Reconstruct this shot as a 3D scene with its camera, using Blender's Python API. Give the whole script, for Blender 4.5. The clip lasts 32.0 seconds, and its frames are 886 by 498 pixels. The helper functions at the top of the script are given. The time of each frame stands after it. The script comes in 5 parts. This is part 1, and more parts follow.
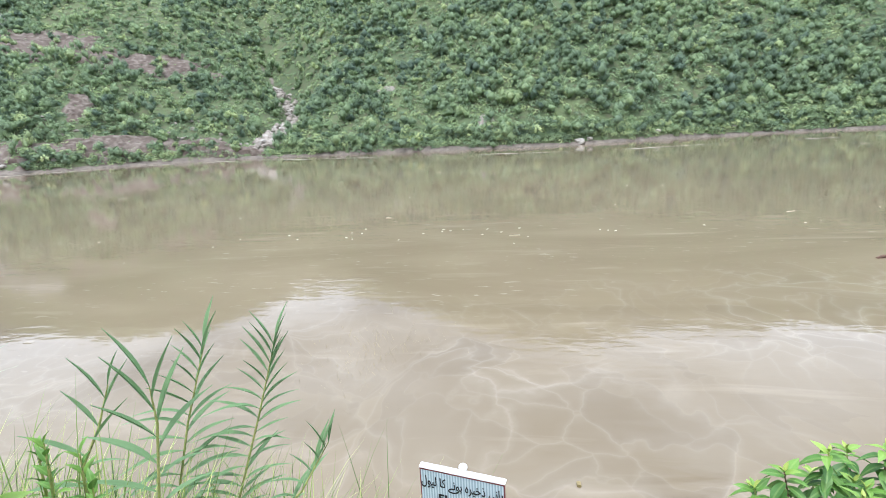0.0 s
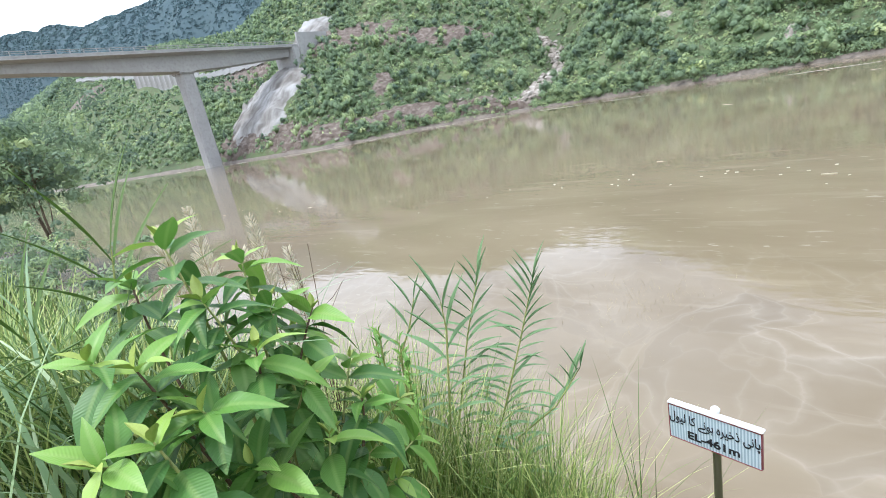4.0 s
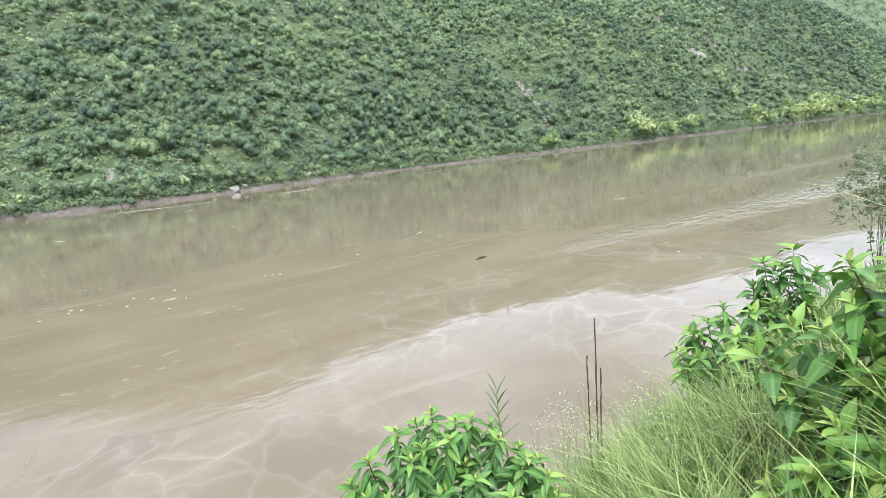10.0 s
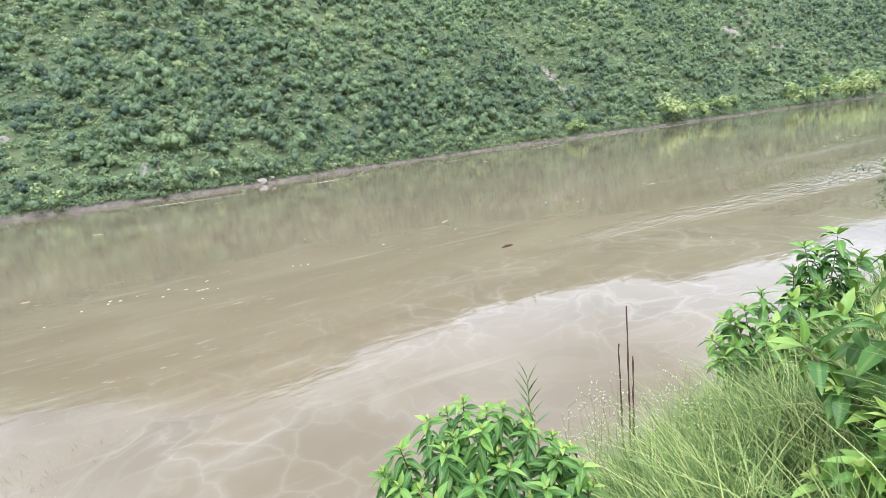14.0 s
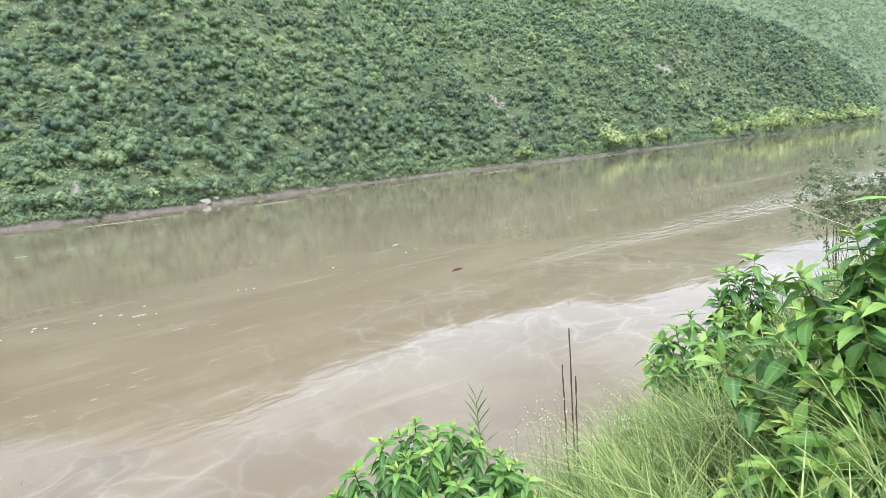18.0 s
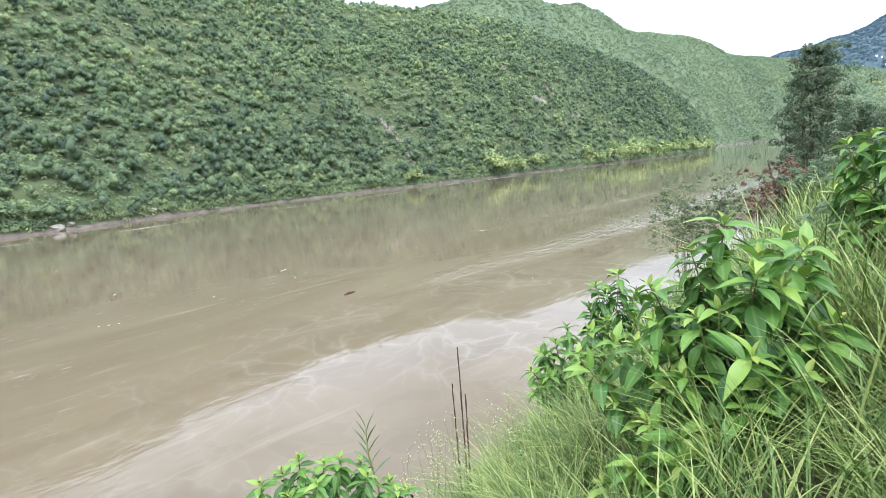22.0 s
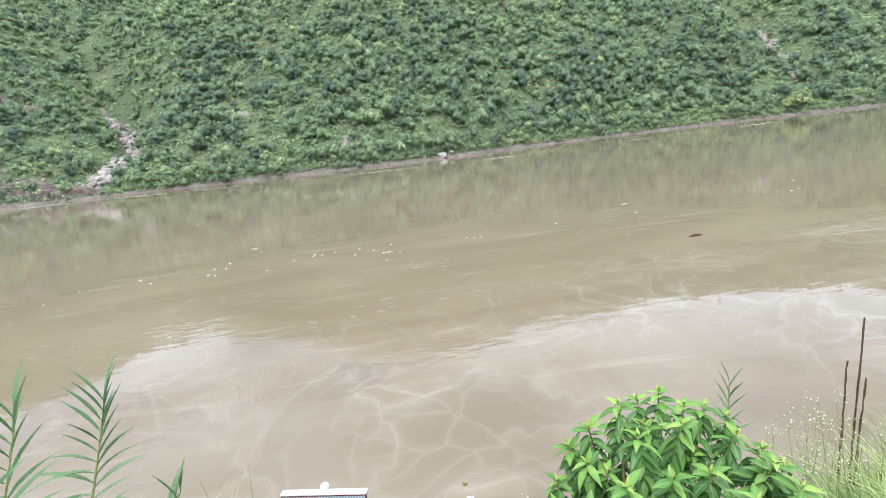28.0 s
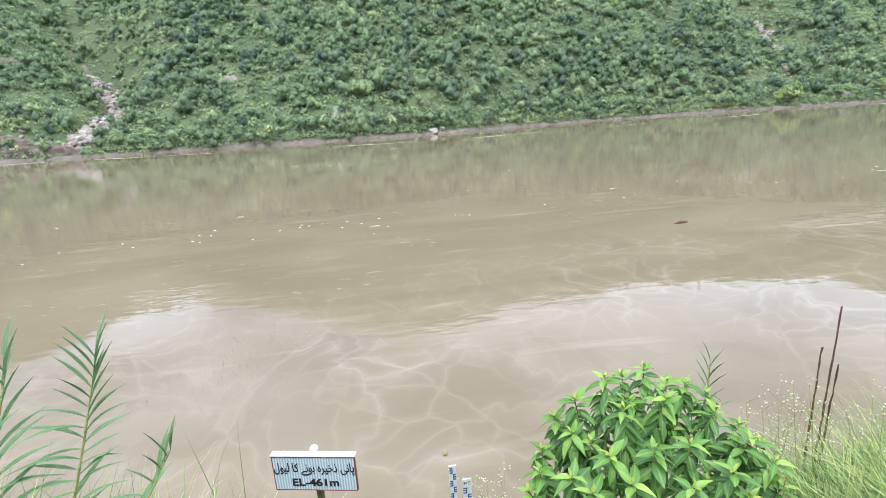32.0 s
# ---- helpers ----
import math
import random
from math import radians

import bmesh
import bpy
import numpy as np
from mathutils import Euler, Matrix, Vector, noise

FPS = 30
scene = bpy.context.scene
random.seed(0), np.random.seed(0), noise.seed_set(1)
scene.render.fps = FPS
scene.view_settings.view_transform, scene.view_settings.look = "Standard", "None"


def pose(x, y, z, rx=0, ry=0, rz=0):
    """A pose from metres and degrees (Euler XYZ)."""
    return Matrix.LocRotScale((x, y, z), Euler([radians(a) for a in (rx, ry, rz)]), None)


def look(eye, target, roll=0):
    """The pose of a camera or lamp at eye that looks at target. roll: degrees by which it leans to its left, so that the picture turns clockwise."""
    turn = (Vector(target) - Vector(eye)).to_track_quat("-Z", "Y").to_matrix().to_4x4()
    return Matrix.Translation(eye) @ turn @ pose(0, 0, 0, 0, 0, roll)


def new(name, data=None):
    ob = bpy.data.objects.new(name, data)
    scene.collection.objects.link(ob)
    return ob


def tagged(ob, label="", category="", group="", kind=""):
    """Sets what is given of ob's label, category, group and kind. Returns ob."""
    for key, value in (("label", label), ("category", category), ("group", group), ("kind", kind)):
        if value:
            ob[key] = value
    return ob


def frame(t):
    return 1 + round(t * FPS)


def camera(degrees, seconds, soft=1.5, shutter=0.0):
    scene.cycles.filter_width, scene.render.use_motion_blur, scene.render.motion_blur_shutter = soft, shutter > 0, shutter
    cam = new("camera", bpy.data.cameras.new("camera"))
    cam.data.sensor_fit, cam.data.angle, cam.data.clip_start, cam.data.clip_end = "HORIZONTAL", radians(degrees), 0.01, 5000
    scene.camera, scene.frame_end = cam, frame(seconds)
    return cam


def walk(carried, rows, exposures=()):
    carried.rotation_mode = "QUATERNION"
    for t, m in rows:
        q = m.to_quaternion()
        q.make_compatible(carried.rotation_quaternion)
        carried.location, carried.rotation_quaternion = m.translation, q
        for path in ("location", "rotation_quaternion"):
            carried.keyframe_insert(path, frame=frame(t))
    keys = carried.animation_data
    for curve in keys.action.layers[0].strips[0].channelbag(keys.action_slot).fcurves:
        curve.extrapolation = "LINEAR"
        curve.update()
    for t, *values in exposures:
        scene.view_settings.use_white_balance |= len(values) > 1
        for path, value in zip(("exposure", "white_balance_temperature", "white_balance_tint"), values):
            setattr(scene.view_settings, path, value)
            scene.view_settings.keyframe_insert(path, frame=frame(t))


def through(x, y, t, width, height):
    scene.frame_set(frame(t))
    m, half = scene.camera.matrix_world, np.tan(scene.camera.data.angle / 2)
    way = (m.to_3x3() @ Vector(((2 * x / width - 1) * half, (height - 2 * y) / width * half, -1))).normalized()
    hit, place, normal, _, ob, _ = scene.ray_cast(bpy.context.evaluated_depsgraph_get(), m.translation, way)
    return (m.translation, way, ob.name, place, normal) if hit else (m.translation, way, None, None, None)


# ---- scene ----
# the camera: a hand-held pan along the river from the bank, seconds, place, heading to the left of +y, pitch, roll
PATH = [
    (0, -0.307, 0.288, 5.951, 7.75, -14.40, -3.05),
    (0.5, -0.248, 0.079, 5.960, 7.97, -13.29, -3.88),
    (1, -0.243, 0.053, 5.969, 10.89, -12.99, -4.92),
    (1.5, -0.241, 0.034, 5.972, 16.14, -13.51, -6.12),
    (2, -0.169, 0.031, 5.971, 23.61, -14.46, -7.64),
    (2.5, -0.104, 0.031, 5.976, 31.75, -15.30, -10.00),
    (3, -0.085, 0.030, 5.962, 38.14, -16.00, -12.21),
    (3.5, -0.067, 0.027, 5.977, 40.26, -16.41, -12.56),
    (5.5, -0.253, -0.074, 5.996, 32.81, -14.72, -6.13),
    (6, -0.188, -0.038, 6.001, 31.90, -13.94, -6.79),
    (6.5, -0.167, -0.024, 6.001, 30.44, -13.55, -7.40),
    (7, -0.161, -0.019, 5.996, 27.81, -13.19, -7.41),
    (7.5, -0.146, -0.001, 5.995, 23.67, -12.85, -7.01),
    (8, -0.142, -0.002, 5.993, 13.73, -13.07, -5.82),
    (8.5, -0.102, -0.034, 6.007, 0.73, -13.08, -4.79),
    (9, -0.016, -0.027, 6.027, -11.55, -12.43, -4.79),
    (9.5, 0.118, 0.000, 6.001, -21.74, -12.14, -5.38),
    (10, 0.197, 0.033, 5.979, -29.45, -12.14, -5.35),
    (10.5, 0.142, 0.053, 5.988, -33.89, -11.53, -4.72),
    (11, 0.106, 0.066, 5.989, -37.07, -10.89, -4.09),
    (11.5, 0.120, 0.063, 5.987, -39.79, -10.45, -3.73),
    (12, 0.131, 0.060, 5.987, -41.68, -10.39, -4.00),
    (12.5, 0.171, 0.052, 5.979, -40.89, -10.57, -4.65),
    (13, 0.209, 0.061, 5.980, -36.04, -11.29, -5.27),
    (13.5, 0.204, 0.095, 5.967, -30.12, -12.37, -6.24),
    (14, 0.190, 0.077, 5.970, -26.37, -13.12, -6.69),
    (14.5, 0.189, 0.058, 5.979, -24.31, -13.61, -6.88),
    (16.5, 0.121, -0.016, 6.015, -25.14, -13.32, -6.88),
    (17, 0.111, -0.032, 6.024, -26.41, -12.78, -6.22),
    (17.5, 0.101, -0.042, 6.031, -28.62, -12.07, -5.67),
    (18, 0.104, -0.059, 6.036, -32.44, -11.09, -5.29),
    (18.5, 0.116, -0.082, 6.042, -37.05, -10.01, -4.83),
    (19, 0.129, -0.092, 6.049, -40.85, -9.21, -4.63),
    (19.5, 0.158, -0.109, 6.051, -44.06, -8.77, -4.59),
    (20, 0.175, -0.125, 6.046, -46.32, -8.86, -4.53),
    (20.5, 0.149, -0.118, 6.038, -46.75, -9.45, -4.78),
    (21, 0.153, -0.117, 6.031, -46.44, -10.02, -5.08),
    (21.5, 0.161, -0.117, 6.034, -45.64, -10.01, -5.00),
    (22, 0.152, -0.105, 6.044, -45.01, -9.64, -4.58),
    (22.5, 0.145, -0.117, 6.043, -44.29, -9.26, -3.80),
    (23, 0.135, -0.104, 6.047, -43.10, -9.05, -2.59),
    (23.5, 0.128, -0.095, 6.043, -41.99, -9.17, -1.74),
    (24, 0.129, -0.097, 6.041, -40.84, -9.23, -1.85),
    (24.5, 0.133, -0.098, 6.045, -39.12, -9.31, -2.57),
    (26.5, 0.136, -0.070, 6.034, -31.69, -10.64, -5.34),
    (27, 0.114, -0.030, 6.039, -25.20, -11.63, -5.62),
    (27.5, 0.053, 0.038, 6.017, -15.85, -12.77, -6.09),
    (28, -0.022, 0.094, 5.980, -6.65, -13.52, -6.30),
    (28.5, -0.162, 0.099, 5.961, 0.52, -13.43, -5.91),
    (29, -0.274, 0.079, 5.967, 5.02, -13.88, -5.95),
    (29.5, -0.331, 0.067, 5.956, 5.85, -14.67, -6.20),
    (30, -0.307, 0.069, 5.950, 2.87, -15.13, -5.37),
    (30.5, -0.242, 0.085, 5.949, -1.52, -15.55, -4.19),
    (31, -0.137, 0.080, 5.965, -4.76, -15.93, -3.78),
    (31.5, -0.088, 0.081, 5.958, -6.65, -16.35, -3.86),
    (32, -0.092, 0.075, 5.956, -8.04, -16.26, -3.49),
]


def stand(x, y, z, yaw, pitch, roll):
    return Matrix.Translation((x, y, z)) @ pose(0, 0, 0, 0, 0, yaw) @ pose(0, 0, 0, 90 + pitch) @ pose(0, 0, 0, 0, 0, roll)


# the film camera dims its picture for a moment when the bright sky comes in
EXPOSURE = [(0, 0.45), (18.8, 0.45), (19.5, 0.02), (20.4, 0.0), (21.0, 0.36), (22.3, 0.36), (23.0, 0.0), (23.5, 0.03), (24.1, 0.30), (24.7, 0.43), (32, 0.45)]
cam = camera(83.23, 32.0, soft=0.5)
walk(cam, [(t, stand(*rest)) for t, *rest in PATH], exposures=[(t, e, 5780, 10) for t, e in EXPOSURE])

# ---- daylight: bright hazy cloud with a veiled sun ----
SUN_ELEV, SUN_AZ = 64.0, 205.0  # degrees up; degrees from +y towards +x
world = bpy.data.worlds.new("sky")
scene.world = world
world.use_nodes = True
wn, wl = world.node_tree.nodes, world.node_tree.links
wn.clear()
w_out, w_bg = wn.new("ShaderNodeOutputWorld"), wn.new("ShaderNodeBackground")
w_sky = wn.new("ShaderNodeTexSky")
w_sky.sky_type, w_sky.sun_disc = "NISHITA", False
w_sky.sun_elevation, w_sky.sun_rotation = radians(SUN_ELEV), radians(SUN_AZ)
w_sky.dust_density, w_sky.air_density = 3.0, 1.0
w_co, w_noise, w_ramp, w_mix = (wn.new("ShaderNodeTexCoord"), wn.new("ShaderNodeTexNoise"), wn.new("ShaderNodeValToRGB"), wn.new("ShaderNodeMix"))
w_map = wn.new("ShaderNodeMapping")
w_map.inputs["Scale"].default_value = (1.2, 1.2, 4.0)
w_mix.data_type = "RGBA"
w_noise.inputs["Scale"].default_value, w_noise.inputs["Detail"].default_value = 2.2, 7.0
w_ramp.color_ramp.elements[0].position, w_ramp.color_ramp.elements[1].position = 0.30, 0.52
w_ramp.color_ramp.elements[0].color, w_ramp.color_ramp.elements[1].color = (0.12, 0.12, 0.12, 1), (1, 1, 1, 1)
w_mix.inputs["B"].default_value = (15.2, 15.6, 16.3, 1)
wl.new(w_co.outputs["Generated"], w_map.inputs["Vector"])
wl.new(w_map.outputs["Vector"], w_noise.inputs["Vector"])
wl.new(w_noise.outputs["Fac"], w_ramp.inputs["Fac"])
wl.new(w_ramp.outputs["Color"], w_mix.inputs["Factor"])
wl.new(w_sky.outputs["Color"], w_mix.inputs["A"])
wl.new(w_mix.outputs["Result"], w_bg.inputs["Color"])
wl.new(w_bg.outputs["Background"], w_out.inputs["Surface"])
w_bg.inputs["Strength"].default_value = 0.11
sun = new("sun", bpy.data.lights.new("sun", "SUN"))
sun.data.energy, sun.data.angle, sun.data.color = 2.1, radians(10), (1.0, 0.96, 0.88)
sun.matrix_world = look((0, 0, 0), (-math.sin(radians(SUN_AZ)) * math.cos(radians(SUN_ELEV)), -math.cos(radians(SUN_AZ)) * math.cos(radians(SUN_ELEV)), -math.sin(radians(SUN_ELEV))))

# ---- materials ----


def material(name, rough=0.8, spec=0.5):
    m = bpy.data.materials.new(name)
    m.use_nodes = True
    b = m.node_tree.nodes["Principled BSDF"]
    b.inputs["Roughness"].default_value = rough
    b.inputs["Specular IOR Level"].default_value = spec
    return m, m.node_tree.nodes, m.node_tree.links, b


def ramp(n, stops):
    r = n.new("ShaderNodeValToRGB")
    e = r.color_ramp.elements
    while len(e) < len(stops):
        e.new(0.5)
    for k, (p, c) in enumerate(stops):
        e[k].position, e[k].color = p, (*c, 1)
    return r


def noise_tex(n, l, scale, detail=6.0, coord="Object", distort=0.0, stretch=None):
    tc, t = n.new("ShaderNodeTexCoord"), n.new("ShaderNodeTexNoise")
    t.inputs["Scale"].default_value, t.inputs["Detail"].default_value, t.inputs["Distortion"].default_value = scale, detail, distort
    if stretch:
        mp = n.new("ShaderNodeMapping")
        mp.inputs["Scale"].default_value = stretch
        l.new(tc.outputs[coord], mp.inputs["Vector"])
        l.new(mp.outputs["Vector"], t.inputs["Vector"])
    else:
        l.new(tc.outputs[coord], t.inputs["Vector"])
    return t


def blend(n, l, fac, a, b, mode="MIX"):
    m = n.new("ShaderNodeMix")
    m.data_type, m.blend_type = "RGBA", mode
    for sock, v in (("Factor", fac), ("A", a), ("B", b)):
        if isinstance(v, (int, float)):
            m.inputs[sock].default_value = v
        elif isinstance(v, tuple):
            m.inputs[sock].default_value = (*v, 1)
        else:
            l.new(v, m.inputs[sock])
    return m.outputs["Result"]


def bump(n, l, b, height, strength, distance):
    bp = n.new("ShaderNodeBump")
    bp.inputs["Strength"].default_value, bp.inputs["Distance"].default_value = strength, distance
    l.new(height, bp.inputs["Height"])
    l.new(bp.outputs["Normal"], b.inputs["Normal"])


def mottled(name, a, b_, c, scale, fine, rough=0.85, relief=0.5, depth=0.05, coord="Object"):
    """A rough surface of three colours: broad stains of a and b_, fine grain of c."""
    m, n, l, b = material(name, rough)
    broad, grain = noise_tex(n, l, scale, 5, coord), noise_tex(n, l, fine, 8, coord)
    r1 = ramp(n, [(0.35, a), (0.65, b_)])
    r2 = ramp(n, [(0.45, (0, 0, 0)), (0.7, (1, 1, 1))])
    l.new(broad.outputs["Fac"], r1.inputs["Fac"])
    l.new(grain.outputs["Fac"], r2.inputs["Fac"])
    l.new(blend(n, l, r2.outputs["Color"], r1.outputs["Color"], c), b.inputs["Base Color"])
    bump(n, l, b, grain.outputs["Fac"], relief, depth)
    return m


def foliage(name, dark, mid, light, per_island=True, rough=0.6, through=0.25, attr="tint", each=0.35):
    """Leaves: each leaf a little different, each plant its own tint, some light let through."""
    m, n, l, b = material(name, rough, 0.35)
    g = n.new("ShaderNodeNewGeometry" if per_island else "ShaderNodeObjectInfo")
    rnd = g.outputs["Random Per Island"] if per_island else g.outputs["Random"]
    r = ramp(n, [(0.0, dark), (0.55, mid), (1.0, light)])
    if attr:
        at, mx = n.new("ShaderNodeAttribute"), n.new("ShaderNodeMath")
        at.attribute_name = attr
        mx.operation = "MULTIPLY_ADD"
        mx.inputs[1].default_value = each
        l.new(rnd, mx.inputs[0])
        l.new(at.outputs["Fac"], mx.inputs[2])
        l.new(mx.outputs[0], r.inputs["Fac"])
    else:
        l.new(rnd, r.inputs["Fac"])
    l.new(r.outputs["Color"], b.inputs["Base Color"])
    if through:
        tr, add = n.new("ShaderNodeBsdfTranslucent"), n.new("ShaderNodeMixShader")
        add.inputs[0].default_value = through
        l.new(r.outputs["Color"], tr.inputs["Color"])
        l.new(b.outputs["BSDF"], add.inputs[1])
        l.new(tr.outputs["BSDF"], add.inputs[2])
        l.new(add.outputs[0], n["Material Output"].inputs["Surface"])
    return m


# leaf greens with the slope's bluish haze mixed into the base colour
FOREST = foliage("hillside_leaves", (0.13, 0.19, 0.135), (0.29, 0.385, 0.205), (0.54, 0.605, 0.30), through=0.36, each=0.12)
# far woods: distance haze is painted into these pale and bluish leaf colours
FAR_FOREST = foliage("hazed_far_leaves", (0.20, 0.28, 0.185), (0.285, 0.37, 0.215), (0.42, 0.475, 0.25), rough=0.8, through=0.4, each=0.10)
HAZE_BLUE_FOREST = foliage("hazed_mountain_leaves", (0.13, 0.20, 0.24), (0.143, 0.213, 0.247), (0.156, 0.225, 0.25), rough=0.9, through=0.5, each=0.06)
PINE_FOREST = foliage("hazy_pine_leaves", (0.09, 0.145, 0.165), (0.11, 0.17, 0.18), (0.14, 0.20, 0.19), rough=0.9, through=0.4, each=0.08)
YELLOW_LEAF = foliage("yellow_shore_leaves", (0.24, 0.33, 0.13), (0.40, 0.49, 0.20), (0.58, 0.63, 0.31), through=0.4)
DARK_LEAF = foliage("dark_tree_leaves", (0.08, 0.125, 0.075), (0.15, 0.21, 0.12), (0.28, 0.33, 0.20), through=0.35)
OLIVE_LEAF = foliage("olive_shrub_leaves", (0.13, 0.18, 0.09), (0.23, 0.28, 0.15), (0.36, 0.40, 0.23), through=0.35)
RED_LEAF = foliage("dry_reddish_leaves", (0.12, 0.06, 0.045), (0.20, 0.115, 0.085), (0.30, 0.22, 0.14))
GRASS = foliage("bank_grass", (0.03, 0.07, 0.015), (0.135, 0.225, 0.05), (0.46, 0.52, 0.185), rough=0.5, through=0.15, each=0.6)
PALE_GRASS = foliage("pale_fine_grass", (0.05, 0.105, 0.02), (0.205, 0.31, 0.07), (0.56, 0.59, 0.22), rough=0.5, through=0.15, each=0.6)
DRY_GRASS = foliage("dry_grass_stems", (0.24, 0.19, 0.09), (0.36, 0.29, 0.14), (0.50, 0.42, 0.24), through=0.1)
SEED = foliage("pale_seed_heads", (0.45, 0.38, 0.27), (0.60, 0.53, 0.40), (0.72, 0.66, 0.53), through=0.2)
REED = foliage("reed_leaves", (0.10, 0.20, 0.085), (0.18, 0.30, 0.14), (0.31, 0.43, 0.22), through=0.25, attr="")
BROAD_BLADE = foliage("broad_grey_green_blades", (0.14, 0.24, 0.11), (0.26, 0.38, 0.19), (0.42, 0.52, 0.30), rough=0.45, through=0.2, each=0.5)
REED_STEM = mottled("reed_stem", (0.30, 0.34, 0.10), (0.40, 0.38, 0.14), (0.20, 0.26, 0.09), 6, 60, 0.5, 0.2, 0.002)
TWIG = mottled("brown_twig", (0.13, 0.08, 0.05), (0.20, 0.13, 0.08), (0.08, 0.05, 0.03), 8, 60, 0.8, 0.4, 0.002)
STALK = mottled("dead_stalk", (0.10, 0.055, 0.04), (0.17, 0.09, 0.06), (0.05, 0.03, 0.025), 20, 90, 0.9, 0.8, 0.004)
BARK = mottled("tree_bark", (0.12, 0.09, 0.06), (0.20, 0.16, 0.11), (0.07, 0.05, 0.04), 2, 20, 0.9, 0.6, 0.01)
CONCRETE = mottled("bridge_concrete", (0.31, 0.305, 0.30), (0.38, 0.375, 0.365), (0.30, 0.29, 0.285), 0.12, 1.4, 0.85, 0.15, 0.03)

def streaked_concrete():
    """Sprayed concrete with dark wash streaks running down it."""
    m, n, l, b = material("sprayed_concrete", 0.9)
    run, stain, grain = noise_tex(n, l, 0.55, 6, stretch=(1.0, 0.5, 0.12)), noise_tex(n, l, 0.11, 4), noise_tex(n, l, 1.5, 8)
    r1 = ramp(n, [(0.36, (0.20, 0.19, 0.18)), (0.50, (0.30, 0.295, 0.285)), (0.66, (0.38, 0.375, 0.365))])
    r2 = ramp(n, [(0.35, (0.62, 0.58, 0.54)), (0.6, (1, 1, 1))])
    l.new(run.outputs["Fac"], r1.inputs["Fac"])
    l.new(stain.outputs["Fac"], r2.inputs["Fac"])
    l.new(blend(n, l, 1.0, r1.outputs["Color"], r2.outputs["Color"], "MULTIPLY"), b.inputs["Base Color"])
    bump(n, l, b, grain.outputs["Fac"], 0.6, 0.3)
    return m


SHOTCRETE = streaked_concrete()
PALE_ROCK = mottled("pale_limestone", (0.38, 0.35, 0.31), (0.50, 0.465, 0.42), (0.26, 0.23, 0.20), 0.4, 3, 0.9, 0.5, 0.1)
ROCK = mottled("river_rock", (0.29, 0.255, 0.22), (0.42, 0.38, 0.335), (0.19, 0.155, 0.13), 0.4, 3, 0.9, 0.5, 0.1)
RED_EARTH = mottled("red_earth_scar", (0.085, 0.062, 0.05), (0.135, 0.105, 0.086), (0.23, 0.195, 0.165), 0.3, 0.8, 0.95, 0.9, 0.5)
SHORE_MUD = mottled("shore_mud", (0.15, 0.125, 0.105), (0.22, 0.185, 0.155), (0.10, 0.085, 0.07), 0.25, 1.6, 0.8, 0.8, 0.3)
HILL = mottled("hillside_grass", (0.075, 0.11, 0.05), (0.115, 0.15, 0.065), (0.10, 0.10, 0.055), 0.05, 0.7, 0.95, 0.8, 0.6)
# far ground: base colours blued and greyed to stand in for haze
FAR_HILL = mottled("hazed_far_ground", (0.12, 0.17, 0.10), (0.165, 0.21, 0.11), (0.135, 0.18, 0.105), 0.012, 0.06, 0.95, 0.5, 3)
HAZE_BLUE_HILL = mottled("hazed_mountain_ground", (0.085, 0.135, 0.165), (0.093, 0.143, 0.17), (0.098, 0.148, 0.17), 0.006, 0.03, 0.95, 0.3, 3)
PINE_HILL = mottled("hazed_pine_ground", (0.05, 0.085, 0.10), (0.06, 0.095, 0.108), (0.065, 0.10, 0.108), 0.012, 0.06, 0.95, 0.3, 3)
FOAM = mottled("river_foam", (0.50, 0.47, 0.40), (0.60, 0.57, 0.50), (0.40, 0.37, 0.30), 0.6, 5, 0.7, 0.2, 0.01)
BANK = mottled("bank_soil", (0.055, 0.065, 0.025), (0.085, 0.085, 0.035), (0.12, 0.095, 0.055), 0.8, 9, 0.95, 0.6, 0.05)
CHROME, n_, l_, b_ = material("steel_post", 0.28)
b_.inputs["Metallic"].default_value, b_.inputs["Base Color"].default_value = 0.9, (0.42, 0.38, 0.31, 1)


